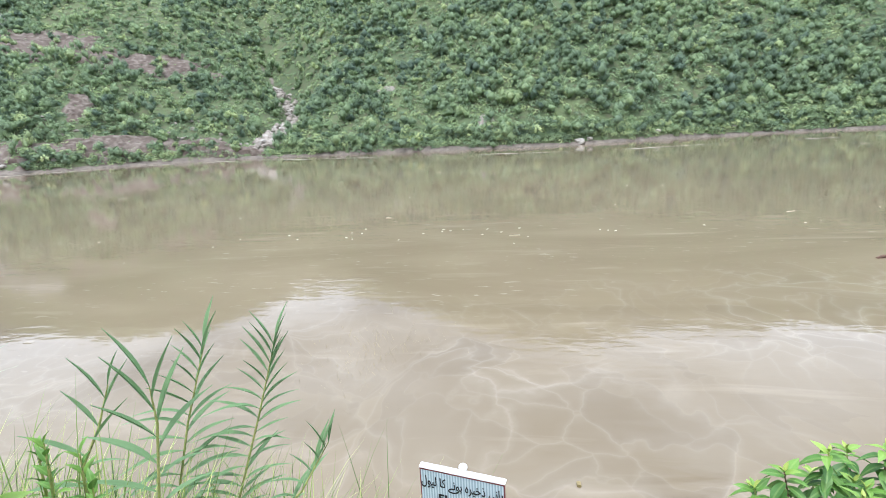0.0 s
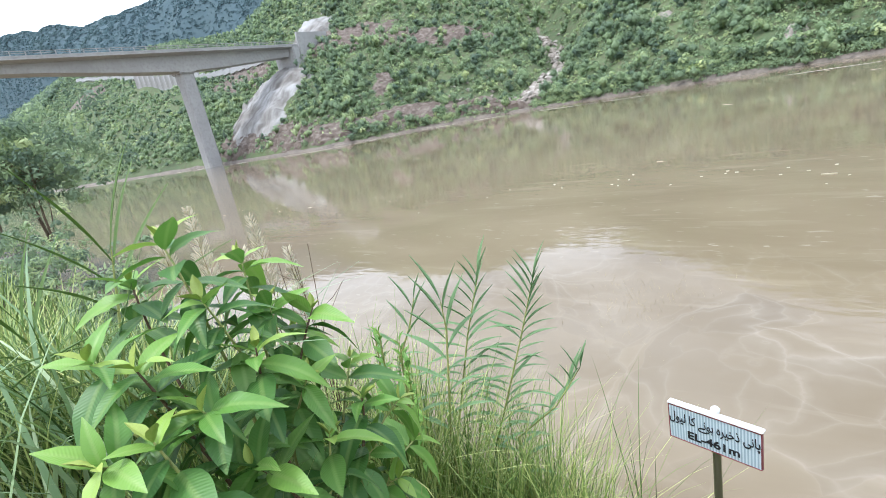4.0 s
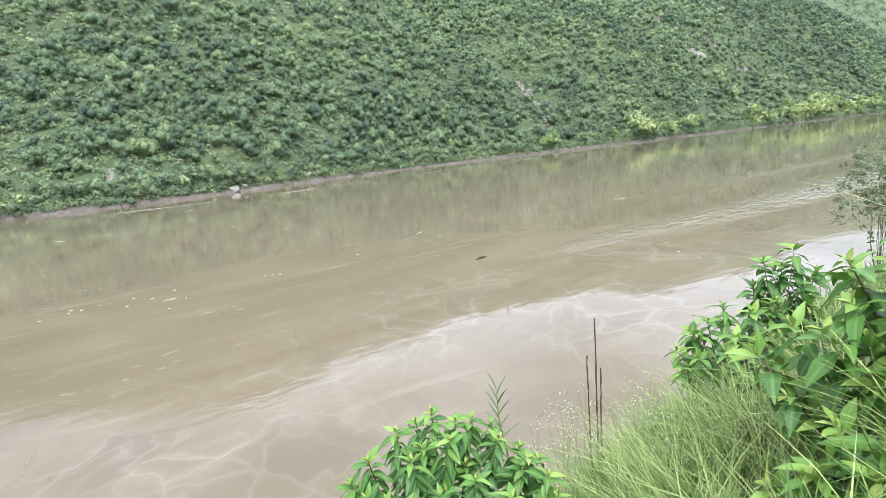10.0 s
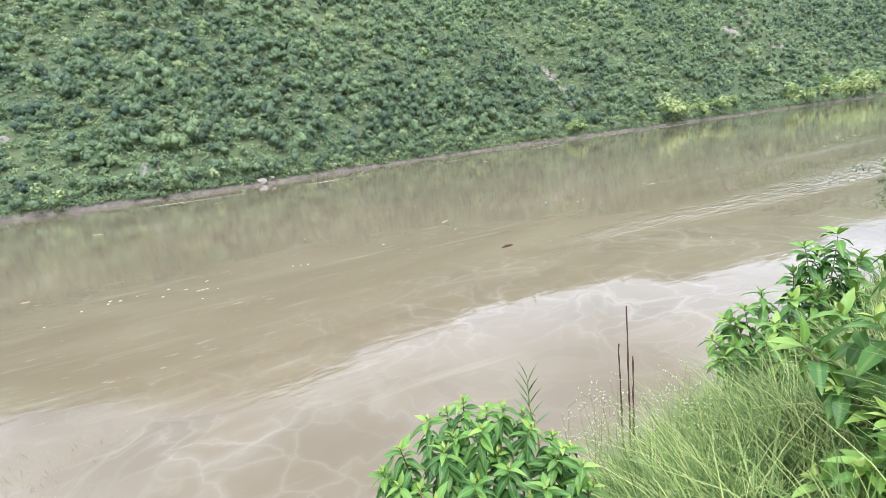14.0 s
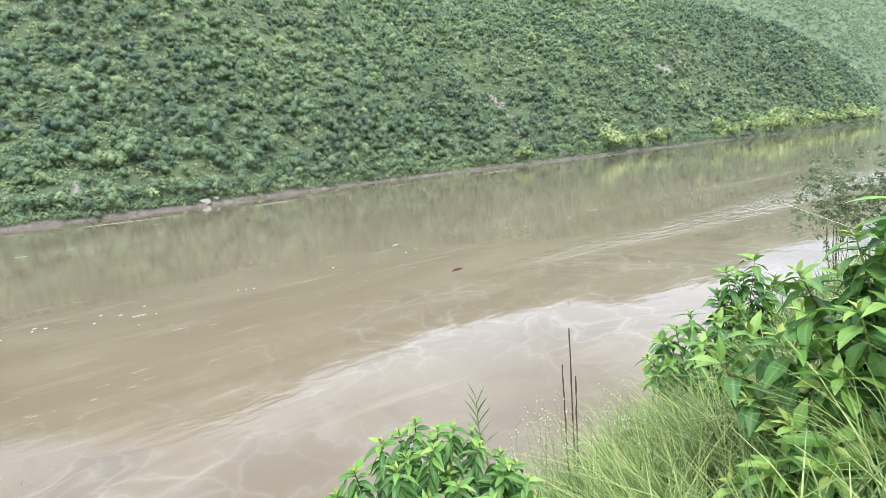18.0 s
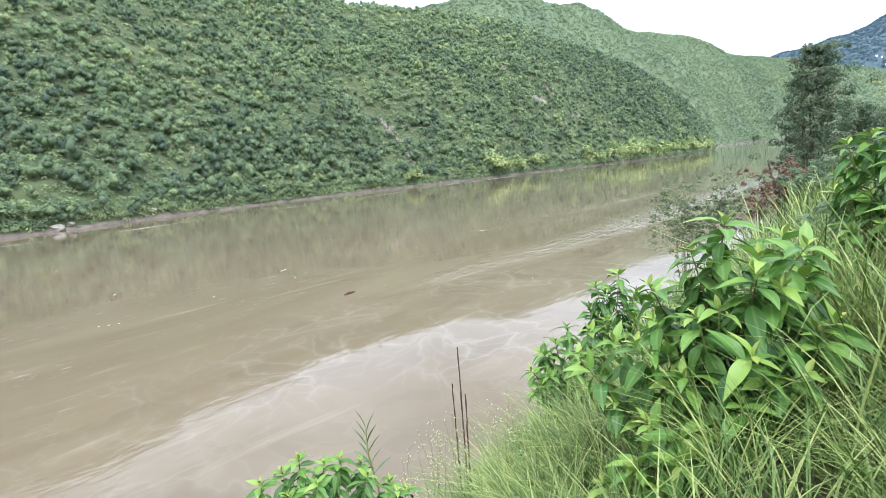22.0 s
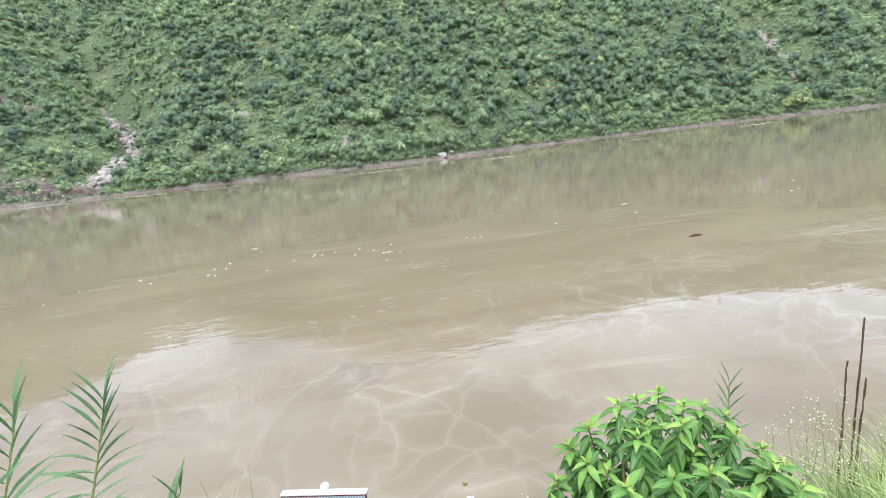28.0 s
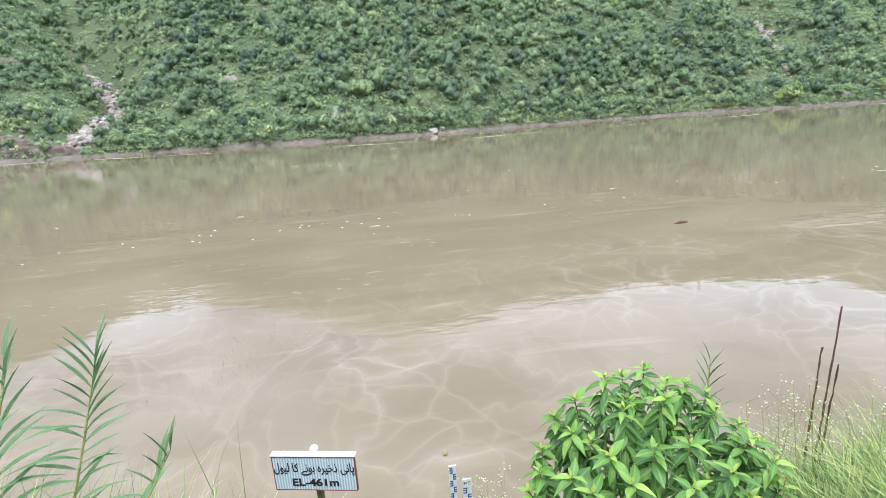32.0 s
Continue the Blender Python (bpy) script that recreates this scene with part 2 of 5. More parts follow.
def muddy_water():
    m, n, l, b = material("muddy_river_water", 0.006, 0.5)
    b.inputs["IOR"].default_value = 1.35
    tc = n.new("ShaderNodeTexCoord")

    def reach(cx, cy, rx, ry):
        """A soft oval stretch of the river: 1 in the middle, 0 at its rim."""
        where, rif = n.new("ShaderNodeMapping"), n.new("ShaderNodeTexGradient")
        where.vector_type, rif.gradient_type = "TEXTURE", "SPHERICAL"
        where.inputs["Location"].default_value, where.inputs["Scale"].default_value = (cx, cy, 0), (rx, ry, 5)
        l.new(tc.outputs["Object"], where.inputs["Vector"])
        l.new(where.outputs["Vector"], rif.inputs["Vector"])
        return rif.outputs["Fac"]

    def calc(op, *v):
        k = n.new("ShaderNodeMath")
        k.operation = op
        for i, x in enumerate(v):
            if isinstance(x, (int, float)):
                k.inputs[i].default_value = x
            else:
                l.new(x, k.inputs[i])
        return k.outputs[0]

    # silt: broad cloudy bands, drawn out along the current
    silt, streak = noise_tex(n, l, 0.16, 6, distort=1.2, stretch=(0.45, 1.0, 1)), noise_tex(n, l, 1.1, 5, distort=0.6, stretch=(0.16, 1.0, 1))
    sr = ramp(n, [(0.32, (0.186, 0.146, 0.094)), (0.68, (0.234, 0.187, 0.124))])
    l.new(silt.outputs["Fac"], sr.inputs["Fac"])
    tr = ramp(n, [(0.60, (0, 0, 0)), (0.74, (0.45, 0.45, 0.45))])
    l.new(streak.outputs["Fac"], tr.inputs["Fac"])
    base = blend(n, l, tr.outputs["Color"], sr.outputs["Color"], (0.33, 0.275, 0.20))
    eddies = calc("MINIMUM", calc("MULTIPLY", calc("MAXIMUM", reach(3, 8, 22, 9.5), reach(15, 13, 20, 8)), 2.2), 1.0)
    # small pale flecks of foam drifting in lines
    fleck, lanes = noise_tex(n, l, 3.2, 4, distort=0.5, stretch=(0.4, 1.3, 1)), noise_tex(n, l, 0.22, 3, stretch=(0.25, 1.0, 1))
    fr, lr = ramp(n, [(0.635, (0, 0, 0)), (0.70, (0.6, 0.6, 0.6))]), ramp(n, [(0.42, (0.12, 0.12, 0.12)), (0.62, (1, 1, 1))])
    l.new(fleck.outputs["Fac"], fr.inputs["Fac"])
    l.new(lanes.outputs["Fac"], lr.inputs["Fac"])
    base = blend(n, l, calc("MULTIPLY", calc("MULTIPLY", fr.outputs["Color"], lr.outputs["Color"]), calc("SUBTRACT", 1.0, eddies)), base, (0.42, 0.37, 0.29))
    # slow eddies along the near bank: cells of clearer water between thin winding foam seams
    warp, fine = noise_tex(n, l, 0.20, 3, distort=0.9), noise_tex(n, l, 1.3, 5)
    add, add2 = n.new("ShaderNodeVectorMath"), n.new("ShaderNodeVectorMath")
    add.operation = add2.operation = "MULTIPLY_ADD"
    add.inputs[1].default_value, add2.inputs[1].default_value = (5.5, 5.5, 0), (0.55, 0.55, 0)
    l.new(warp.outputs["Color"], add.inputs[0])
    l.new(tc.outputs["Object"], add.inputs[2])
    l.new(fine.outputs["Color"], add2.inputs[0])
    l.new(add.outputs[0], add2.inputs[2])
    patch = noise_tex(n, l, 0.16, 3)
    pr = ramp(n, [(0.38, (0.1, 0.1, 0.1)), (0.58, (1, 1, 1))])
    l.new(patch.outputs["Fac"], pr.inputs["Fac"])
    col = base
    for scale, wide, gain in ((0.34, 0.050, 0.25), (0.78, 0.075, 0.14)):
        vor, cell = n.new("ShaderNodeTexVoronoi"), n.new("ShaderNodeTexVoronoi")
        vor.feature = "DISTANCE_TO_EDGE"
        vor.inputs["Scale"].default_value = cell.inputs["Scale"].default_value = scale
        l.new(add2.outputs[0], vor.inputs["Vector"])
        l.new(add2.outputs[0], cell.inputs["Vector"])
        seam = ramp(n, [(0.0, (1, 1, 1)), (wide * 0.3, (0.5, 0.5, 0.5)), (wide, (0.16, 0.16, 0.16)), (wide * 3.2, (0, 0, 0))])
        l.new(vor.outputs["Distance"], seam.inputs["Fac"])
        tone = ramp(n, [(0.0, (0.93, 0.93, 0.935)), (0.5, (1, 1, 1)), (1.0, (1.03, 1.03, 1.02))])
        l.new(cell.outputs["Color"], tone.inputs["Fac"])
        col = blend(n, l, eddies, col, blend(n, l, 1.0, col, tone.outputs["Color"], "MULTIPLY"))
        on = calc("MULTIPLY", calc("MULTIPLY", seam.outputs["Color"], pr.outputs["Color"]), calc("MULTIPLY_ADD", eddies, gain * 0.92, gain * 0.06))
        col = blend(n, l, on, col, (0.47, 0.425, 0.355))
    l.new(col, b.inputs["Base Color"])
    # ripples drawn out along the current, calmer and rougher reaches, a riffle past the near bank downstream
    rip, small = noise_tex(n, l, 2.0, 3, distort=0.3, stretch=(0.5, 1.4, 1)), noise_tex(n, l, 0.45, 2, stretch=(0.6, 1.2, 1))
    chop = noise_tex(n, l, 0.10, 4)
    cr = ramp(n, [(0.38, (0.34, 0.34, 0.34)), (0.66, (0.9, 0.9, 0.9))])
    l.new(chop.outputs["Fac"], cr.inputs["Fac"])
    rough_water = cr.outputs["Color"]
    for cx, cy, rx, ry, gain in ((66, 18.3, 54, 3.4, 24.0), (58, 27.0, 34, 2.2, 12.0), (-6.7, 18.9, 3.4, 1.7, 1.2), (-10.0, 26.0, 14, 3.5, 1.8), (24, 19.0, 9, 1.6, 4.0)):
        rough_water = calc("MULTIPLY_ADD", reach(cx, cy, rx, ry), gain, rough_water)
    high = calc("MULTIPLY", calc("MULTIPLY_ADD", small.outputs["Fac"], 0.5, rip.outputs["Fac"]), rough_water)
    bump(n, l, b, high, 1.0, 0.0084)
    return m


WATER = muddy_water()


def leaf_material(name, tones):
    """Large shrub leaf: deep green with a paler midrib, younger leaves yellow-green."""
    m, n, l, b = material(name, 0.42, 0.45)
    info, tc, sep = n.new("ShaderNodeObjectInfo"), n.new("ShaderNodeTexCoord"), n.new("ShaderNodeSeparateXYZ")
    r = ramp(n, tones)
    l.new(info.outputs["Random"], r.inputs["Fac"])
    l.new(tc.outputs["Object"], sep.inputs[0])
    ab, rib = n.new("ShaderNodeMath"), ramp(n, [(0.0, (1, 1, 1)), (0.02, (0.8, 0.8, 0.8)), (0.045, (0, 0, 0))])
    ab.operation = "ABSOLUTE"
    l.new(sep.outputs["Y"], ab.inputs[0])
    l.new(ab.outputs[0], rib.inputs["Fac"])
    wave = n.new("ShaderNodeTexWave")
    wave.inputs["Scale"].default_value, wave.inputs["Distortion"].default_value = 6.0, 0.2
    slant, comb = n.new("ShaderNodeMath"), n.new("ShaderNodeCombineXYZ")
    slant.operation = "MULTIPLY_ADD"
    slant.inputs[1].default_value = -0.8
    l.new(ab.outputs[0], slant.inputs[0])
    l.new(sep.outputs["X"], slant.inputs[2])
    l.new(slant.outputs[0], comb.inputs["X"])
    l.new(comb.outputs[0], wave.inputs["Vector"])
    weak = blend(n, l, 0.65, rib.outputs["Color"], (0, 0, 0))
    col = blend(n, l, weak, r.outputs["Color"], (0.33, 0.45, 0.14))
    l.new(col, b.inputs["Base Color"])
    bump(n, l, b, wave.outputs["Fac"], 0.16, 0.004)
    tr, add = n.new("ShaderNodeBsdfTranslucent"), n.new("ShaderNodeMixShader")
    add.inputs[0].default_value = 0.22
    l.new(col, tr.inputs["Color"])
    l.new(b.outputs["BSDF"], add.inputs[1])
    l.new(tr.outputs["BSDF"], add.inputs[2])
    l.new(add.outputs[0], n["Material Output"].inputs["Surface"])
    return m


# leaves darken with age: fresh at the shoot tips, deep green low down
TIP_LEAF = leaf_material("tip_leaf", [(0.0, (0.19, 0.345, 0.065)), (0.6, (0.27, 0.435, 0.08)), (1.0, (0.37, 0.52, 0.105))])
MID_LEAF = leaf_material("mid_leaf", [(0.0, (0.095, 0.225, 0.04)), (0.6, (0.15, 0.31, 0.055)), (1.0, (0.23, 0.40, 0.07))])
OLD_LEAF = leaf_material("old_leaf", [(0.0, (0.06, 0.155, 0.035)), (0.6, (0.10, 0.225, 0.05)), (1.0, (0.16, 0.30, 0.06))])


def plain(name, colour, rough=0.5):
    m, n, l, b = material(name, rough)
    t = noise_tex(n, l, 25, 6)
    r = ramp(n, [(0.3, tuple(c * 0.86 for c in colour)), (0.7, colour)])
    l.new(t.outputs["Fac"], r.inputs["Fac"])
    l.new(r.outputs["Color"], b.inputs["Base Color"])
    return m


WHITE_PAINT = plain("white_paint", (0.80, 0.80, 0.80))
BLACK_PAINT = plain("black_lettering", (0.02, 0.02, 0.025))
BLUE_PAINT = plain("blue_gauge_paint", (0.03, 0.11, 0.30))
RED_PAINT = plain("red_border_paint", (0.22, 0.04, 0.05))
FLOWER = plain("pale_flower", (0.72, 0.70, 0.52), 0.7)
YOUNG_LEAF = plain("young_shrub_leaf", (0.34, 0.42, 0.09))

# ---- building tools ----


def part(name, bm, mat, parent=None, label=""):
    me = bpy.data.meshes.new(name)
    bm.to_mesh(me)
    bm.free()
    me.materials.append(mat)
    ob = new(name, me)
    ob.parent = parent
    return tagged(ob, label=label)


def sheet(name, verts, faces, mat, parent=None, tint=None, smooth=False):
    """One mesh object from arrays of corners and faces."""
    me = bpy.data.meshes.new(name)
    verts, faces = np.asarray(verts, np.float32), np.asarray(faces, np.int32)
    k = faces.shape[1]
    me.vertices.add(len(verts))
    me.vertices.foreach_set("co", verts.ravel())
    me.loops.add(faces.size)
    me.loops.foreach_set("vertex_index", faces.ravel())
    me.polygons.add(len(faces))
    me.polygons.foreach_set("loop_start", np.arange(0, faces.size, k, dtype=np.int32))
    if smooth:
        me.polygons.foreach_set("use_smooth", np.ones(len(faces), bool))
    if tint is not None:
        a = me.attributes.new("tint", "FLOAT", "POINT")
        a.data.foreach_set("value", np.asarray(tint, np.float32))
    me.update(calc_edges=True)
    me.materials.append(mat)
    ob = new(name, me)
    ob.parent = parent
    return ob


def thing(name, label, category, x=0, y=0, z=0, rz=0, group="", kind=""):
    e = new(name)
    e.matrix_world = pose(x, y, z, 0, 0, rz)
    return tagged(e, label, category, group, kind)


def box_bm(sx, sy, sz, x=0, y=0, z=0, bevel=0.0, bm=None, m=None):
    bm = bm or bmesh.new()
    mat = Matrix.Translation((x, y, z)) @ Matrix.Diagonal((sx, sy, sz, 1))
    got = bmesh.ops.create_cube(bm, size=1, matrix=(m or Matrix()) @ mat)["verts"]
    if bevel:
        bmesh.ops.bevel(bm, geom=list({e for v in got for e in v.link_edges}), offset=bevel, segments=2, affect="EDGES")
    return bm


def tube(points, radii, sides=6, bm=None):
    """A tapered stem along points."""
    bm = bm or bmesh.new()
    rings = []
    pts = [Vector(p) for p in points]
    for k, p in enumerate(pts):
        d = (pts[min(k + 1, len(pts) - 1)] - pts[max(k - 1, 0)]).normalized()
        a = d.orthogonal().normalized()
        b = d.cross(a)
        r = radii[k] if isinstance(radii, (list, tuple)) else radii
        rings.append([bm.verts.new(p + r * (math.cos(2 * math.pi * j / sides) * a + math.sin(2 * math.pi * j / sides) * b)) for j in range(sides)])
    for r0, r1 in zip(rings, rings[1:]):
        for j in range(sides):
            bm.faces.new((r0[j], r0[(j + 1) % sides], r1[(j + 1) % sides], r1[j]))
    bm.faces.new(rings[0][::-1])
    bm.faces.new(rings[-1])
    return bm


RNG = np.random.default_rng(7)


def lattice(seed):
    return np.random.default_rng(seed).random((256, 256))


LAT = [lattice(s) for s in range(4)]


def vnoise(x, y, scale, octaves=4, which=0):
    """Smooth noise in -1..1 over the plan."""
    x, y = np.asarray(x, float) / scale, np.asarray(y, float) / scale
    out, amp, tot = 0.0, 1.0, 0.0
    for k in range(octaves):
        xi, yi = np.floor(x).astype(int), np.floor(y).astype(int)
        fx, fy = x - xi, y - yi
        fx, fy = fx * fx * (3 - 2 * fx), fy * fy * (3 - 2 * fy)
        L = LAT[(which + k) % 4]
        a, b = L[xi & 255, yi & 255], L[(xi + 1) & 255, yi & 255]
        c, d = L[xi & 255, (yi + 1) & 255], L[(xi + 1) & 255, (yi + 1) & 255]
        out = out + amp * ((a * (1 - fx) + b * fx) * (1 - fy) + (c * (1 - fx) + d * fx) * fy)
        tot, amp, x, y = tot + amp, amp * 0.5, x * 2.03 + 17.1, y * 2.03 + 5.7
    return out / tot * 2 - 1


def leaf_cloud(centres, radii, heights, count, size, rng, tint, flat=0.6, three=False):
    """Clumps of small leaf sprays: for each crown, count diamonds strewn through its upper shell."""
    n = len(centres)
    u, v = rng.random((n, count)), rng.random((n, count))
    th, cz = u * 2 * np.pi, v * 1.25 - 0.25
    rr = np.sqrt(np.clip(1 - cz**2, 0, 1))
    lump = 0.72 + 0.28 * rng.random((n, count)) + 0.16 * np.sin(3 * th + rng.random((n, 1)) * 6)
    d = np.stack([rr * np.cos(th), rr * np.sin(th), cz], -1)
    pos = centres[:, None] + d * np.stack([radii, radii, heights], -1)[:, None] * lump[..., None]
    nor = d + rng.normal(0, 0.34, (n, count, 3)) + [0, 0, 0.15]
    nor /= np.linalg.norm(nor, axis=-1, keepdims=True)
    a = np.cross(nor, rng.normal(0, 1, (n, count, 3)))
    a /= np.linalg.norm(a, axis=-1, keepdims=True) + 1e-9
    b = np.cross(nor, a)
    s = (size * np.ones(n))[:, None] * (0.6 + 0.8 * rng.random((n, count)))
    a, b = a * s[..., None], b * (s * flat)[..., None]
    if three:
        tri = np.stack([pos - a - b, pos + a * 1.15, pos - 0.5 * a + 1.3 * b], 2)
        verts = tri.reshape(-1, 3)
        return verts, np.arange(len(verts)).reshape(-1, 3), np.repeat(tint, count * 3)
    quad = np.stack([pos - a, pos - b * 0.9 + 0.1 * a, pos + a, pos + b + 0.15 * a], 2)
    verts = quad.reshape(-1, 3)
    faces = np.arange(len(verts)).reshape(-1, 4)
    t = np.repeat(tint, count * 4)
    return verts, faces, t

# ---- the valley: foot of the far slope, its crest and the height there ----
STATIONS = [  # foot x, foot y, crest x, crest y, crest height
    (-900, 110, -1000, 300, 120),
    (-480, 92, -600, 235, 103),
    (-330, 85, -470, 232, 90),
    (-240, 86, -410, 238, 86),
    (-165, 87, -352, 248, 80),
    (-124, 87, -300, 258, 102),
    (-98, 87, -255, 262, 106),
    (-85, 99, -222, 264, 108),
    (-70, 107, -160, 266, 102),
    (-55, 107, -112, 268, 80),
    (-40, 106, -80, 267, 82),
    (-24, 105, -50, 266, 91),
    (-2, 103, -9, 266, 103),
    (14, 103, 14, 266, 111),
    (30, 109, 56, 265, 110),
    (52, 113, 118, 265, 101),
    (88, 114, 190, 264, 98),
    (112, 111, 225, 243, 96),
    (162, 111, 286, 208, 90),
    (220, 109, 325, 190, 80),
    (294, 110, 370, 166, 63),
    (360, 113, 408, 145, 42),
    (430, 126, 452, 136, 17),
    (490, 142, 490, 143, 1),
]
ST = np.array(STATIONS, float)
# stations along the shore, evenly spaced
leg = np.r_[0, np.cumsum(np.hypot(np.diff(ST[:, 0]), np.diff(ST[:, 1])))]
S_OF_X = lambda x: np.interp(x, ST[:, 0], leg)
STREAM_S = float(S_OF_X(-55))
SHIFT = STREAM_S - 851.8


def smooth_station(s):
    """Foot, crest and height at the length s along the shore, rounded over the neighbours."""
    out = 0
    for o, w in ((-9, 0.2), (-4, 0.2), (0, 0.2), (4, 0.2), (9, 0.2)):
        out = out + w * np.stack([np.interp(np.clip(s + o, 0, leg[-1]), leg, ST[:, k]) for k in range(5)], -1)
    return out


def ravine_s(v):
    """Where the stream's ravine runs along the shore at the height v."""
    return np.interp(v, (0, 0.09, 0.2, 0.3, 0.37, 0.42, 0.6, 1), (851, 856.5, 858, 855, 851, 849, 846, 840)) + SHIFT


def gully_s(v):
    """The stony gully further downstream."""
    return np.interp(v, (0, 0.09, 0.20, 0.30, 0.5, 1), (1014, 1011.5, 1004.5, 991.5, 972, 940)) + SHIFT


def slope(s, v):
    """A point of the far slope: s along the shore, v from the foot (0) to the crest (1) and over it."""
    q = smooth_station(s)
    v = np.asarray(v, float)
    vv = np.clip(v, 0, 1)
    x = q[..., 0] + (q[..., 2] - q[..., 0]) * v
    y = q[..., 1] + (q[..., 3] - q[..., 1]) * v
    prof = 1 - (1 - vv) ** 1.35
    z = q[..., 4] * prof - np.clip(v - 1, 0, 9) ** 1.2 * q[..., 4] * 0.9
    fade = np.clip(vv * 6, 0, 1)
    z = z + fade * q[..., 4] / 100 * (7.0 * vnoise(x, y, 70, 3, 1) + 2.2 * vnoise(x, y, 17, 3, 2))
    # ravine of the stream, and a spur beside it
    c = ravine_s(v)
    off = np.abs(s - c)
    z = z - fade * (5.0 + 10 * np.exp(-((v - 0.35) / 0.25) ** 2)) * np.exp(-((off / (6 + 9 * v)) ** 2))
    # a shallow gully further along
    g = gully_s(v)
    z = z - fade * 5.0 * np.exp(-(((s - g) / 7) ** 2))
    # a low bank at the water's edge
    z = z - 0.7 + 1.3 * np.clip(v / 0.006, 0, 1)
    return np.stack([x, y, z], -1)


def grid_sheet(name, pts, mat, parent=None, smooth=True):
    a, b = pts.shape[:2]
    i = np.arange(a * b).reshape(a, b)
    f = np.stack([i[:-1, :-1], i[1:, :-1], i[1:, 1:], i[:-1, 1:]], -1).reshape(-1, 4)
    return sheet(name, pts.reshape(-1, 3), f, mat, parent, smooth=smooth)


s_line = np.r_[np.linspace(0, float(S_OF_X(-330)), 40, endpoint=False), np.linspace(float(S_OF_X(-330)), leg[-1], 420)]
v_line = np.r_[0, 0.006, 0.012, np.linspace(0.02, 1.0, 74), 1.1, 1.3, 1.6]
SS, VV = np.meshgrid(s_line, v_line, indexing="ij")
far_slope = grid_sheet("ground_far_slope", slope(SS, VV), HILL)
tagged(far_slope, "steep scrub-covered green hillside rising from the river", "hillside", kind="structure")

# shore strip of bare mud at the waterline
sm = np.linspace(float(S_OF_X(-330)), float(S_OF_X(425)), 500)
strip_v = np.stack([np.full_like(sm, -0.004), np.full_like(sm, 0.001), 0.003 + 0.002 * vnoise(sm, sm * 0, 9, 3), 0.005 + 0.003 * vnoise(sm, sm * 0, 9, 3, 1)], 1)
strip = slope(sm[:, None] * np.ones((1, 4)), strip_v)
strip[:, 0, 2], strip[:, 1, 2] = -0.3, 0.28 + 0.2 * vnoise(sm, sm * 0, 4, 2)
strip[:, 2, 2] = np.maximum(strip[:, 2, 2] - 0.1, 0.5)
strip[:, 3, 2] -= 0.2
shore = tagged(grid_sheet("shore_strip", strip, SHORE_MUD), "bare brown mud bank along the far waterline", "shore", kind="structure")

# thin line of foam drifting along the far shore
fo = slope(sm, np.full_like(sm, 0.0))
off_y = np.interp(fo[:, 0], (-330, -60, 0, 20, 60, 77, 99, 140, 400), (5, 7, 16, 20, 22.5, 20, 12, 7, 4)) + 0.9 * vnoise(sm, sm * 0, 30, 2, 1) + 0.25 * vnoise(sm, sm * 0, 5, 2, 2)
wid = np.clip(0.13 + 0.5 * vnoise(sm, sm * 0, 6, 3, 3), 0.0, 0.6)
foam = np.stack([np.stack([fo[:, 0], fo[:, 1] - off_y - w, np.full_like(sm, 0.012)], -1) for w in (wid, -wid)], 1)
tagged(grid_sheet("foam_line", foam, FOAM), "thin pale foam line drifting along the far shore", "foam", kind="stuff")

# river: one sheet to the horizon
river = sheet("water_river", [(-4000, -60, 0), (4000, -60, 0), (4000, 4000, 0), (-4000, 4000, 0)], [(0, 1, 2, 3)], WATER)
tagged(river, "muddy brown river with slow swirls and silt seams", "river", kind="structure")


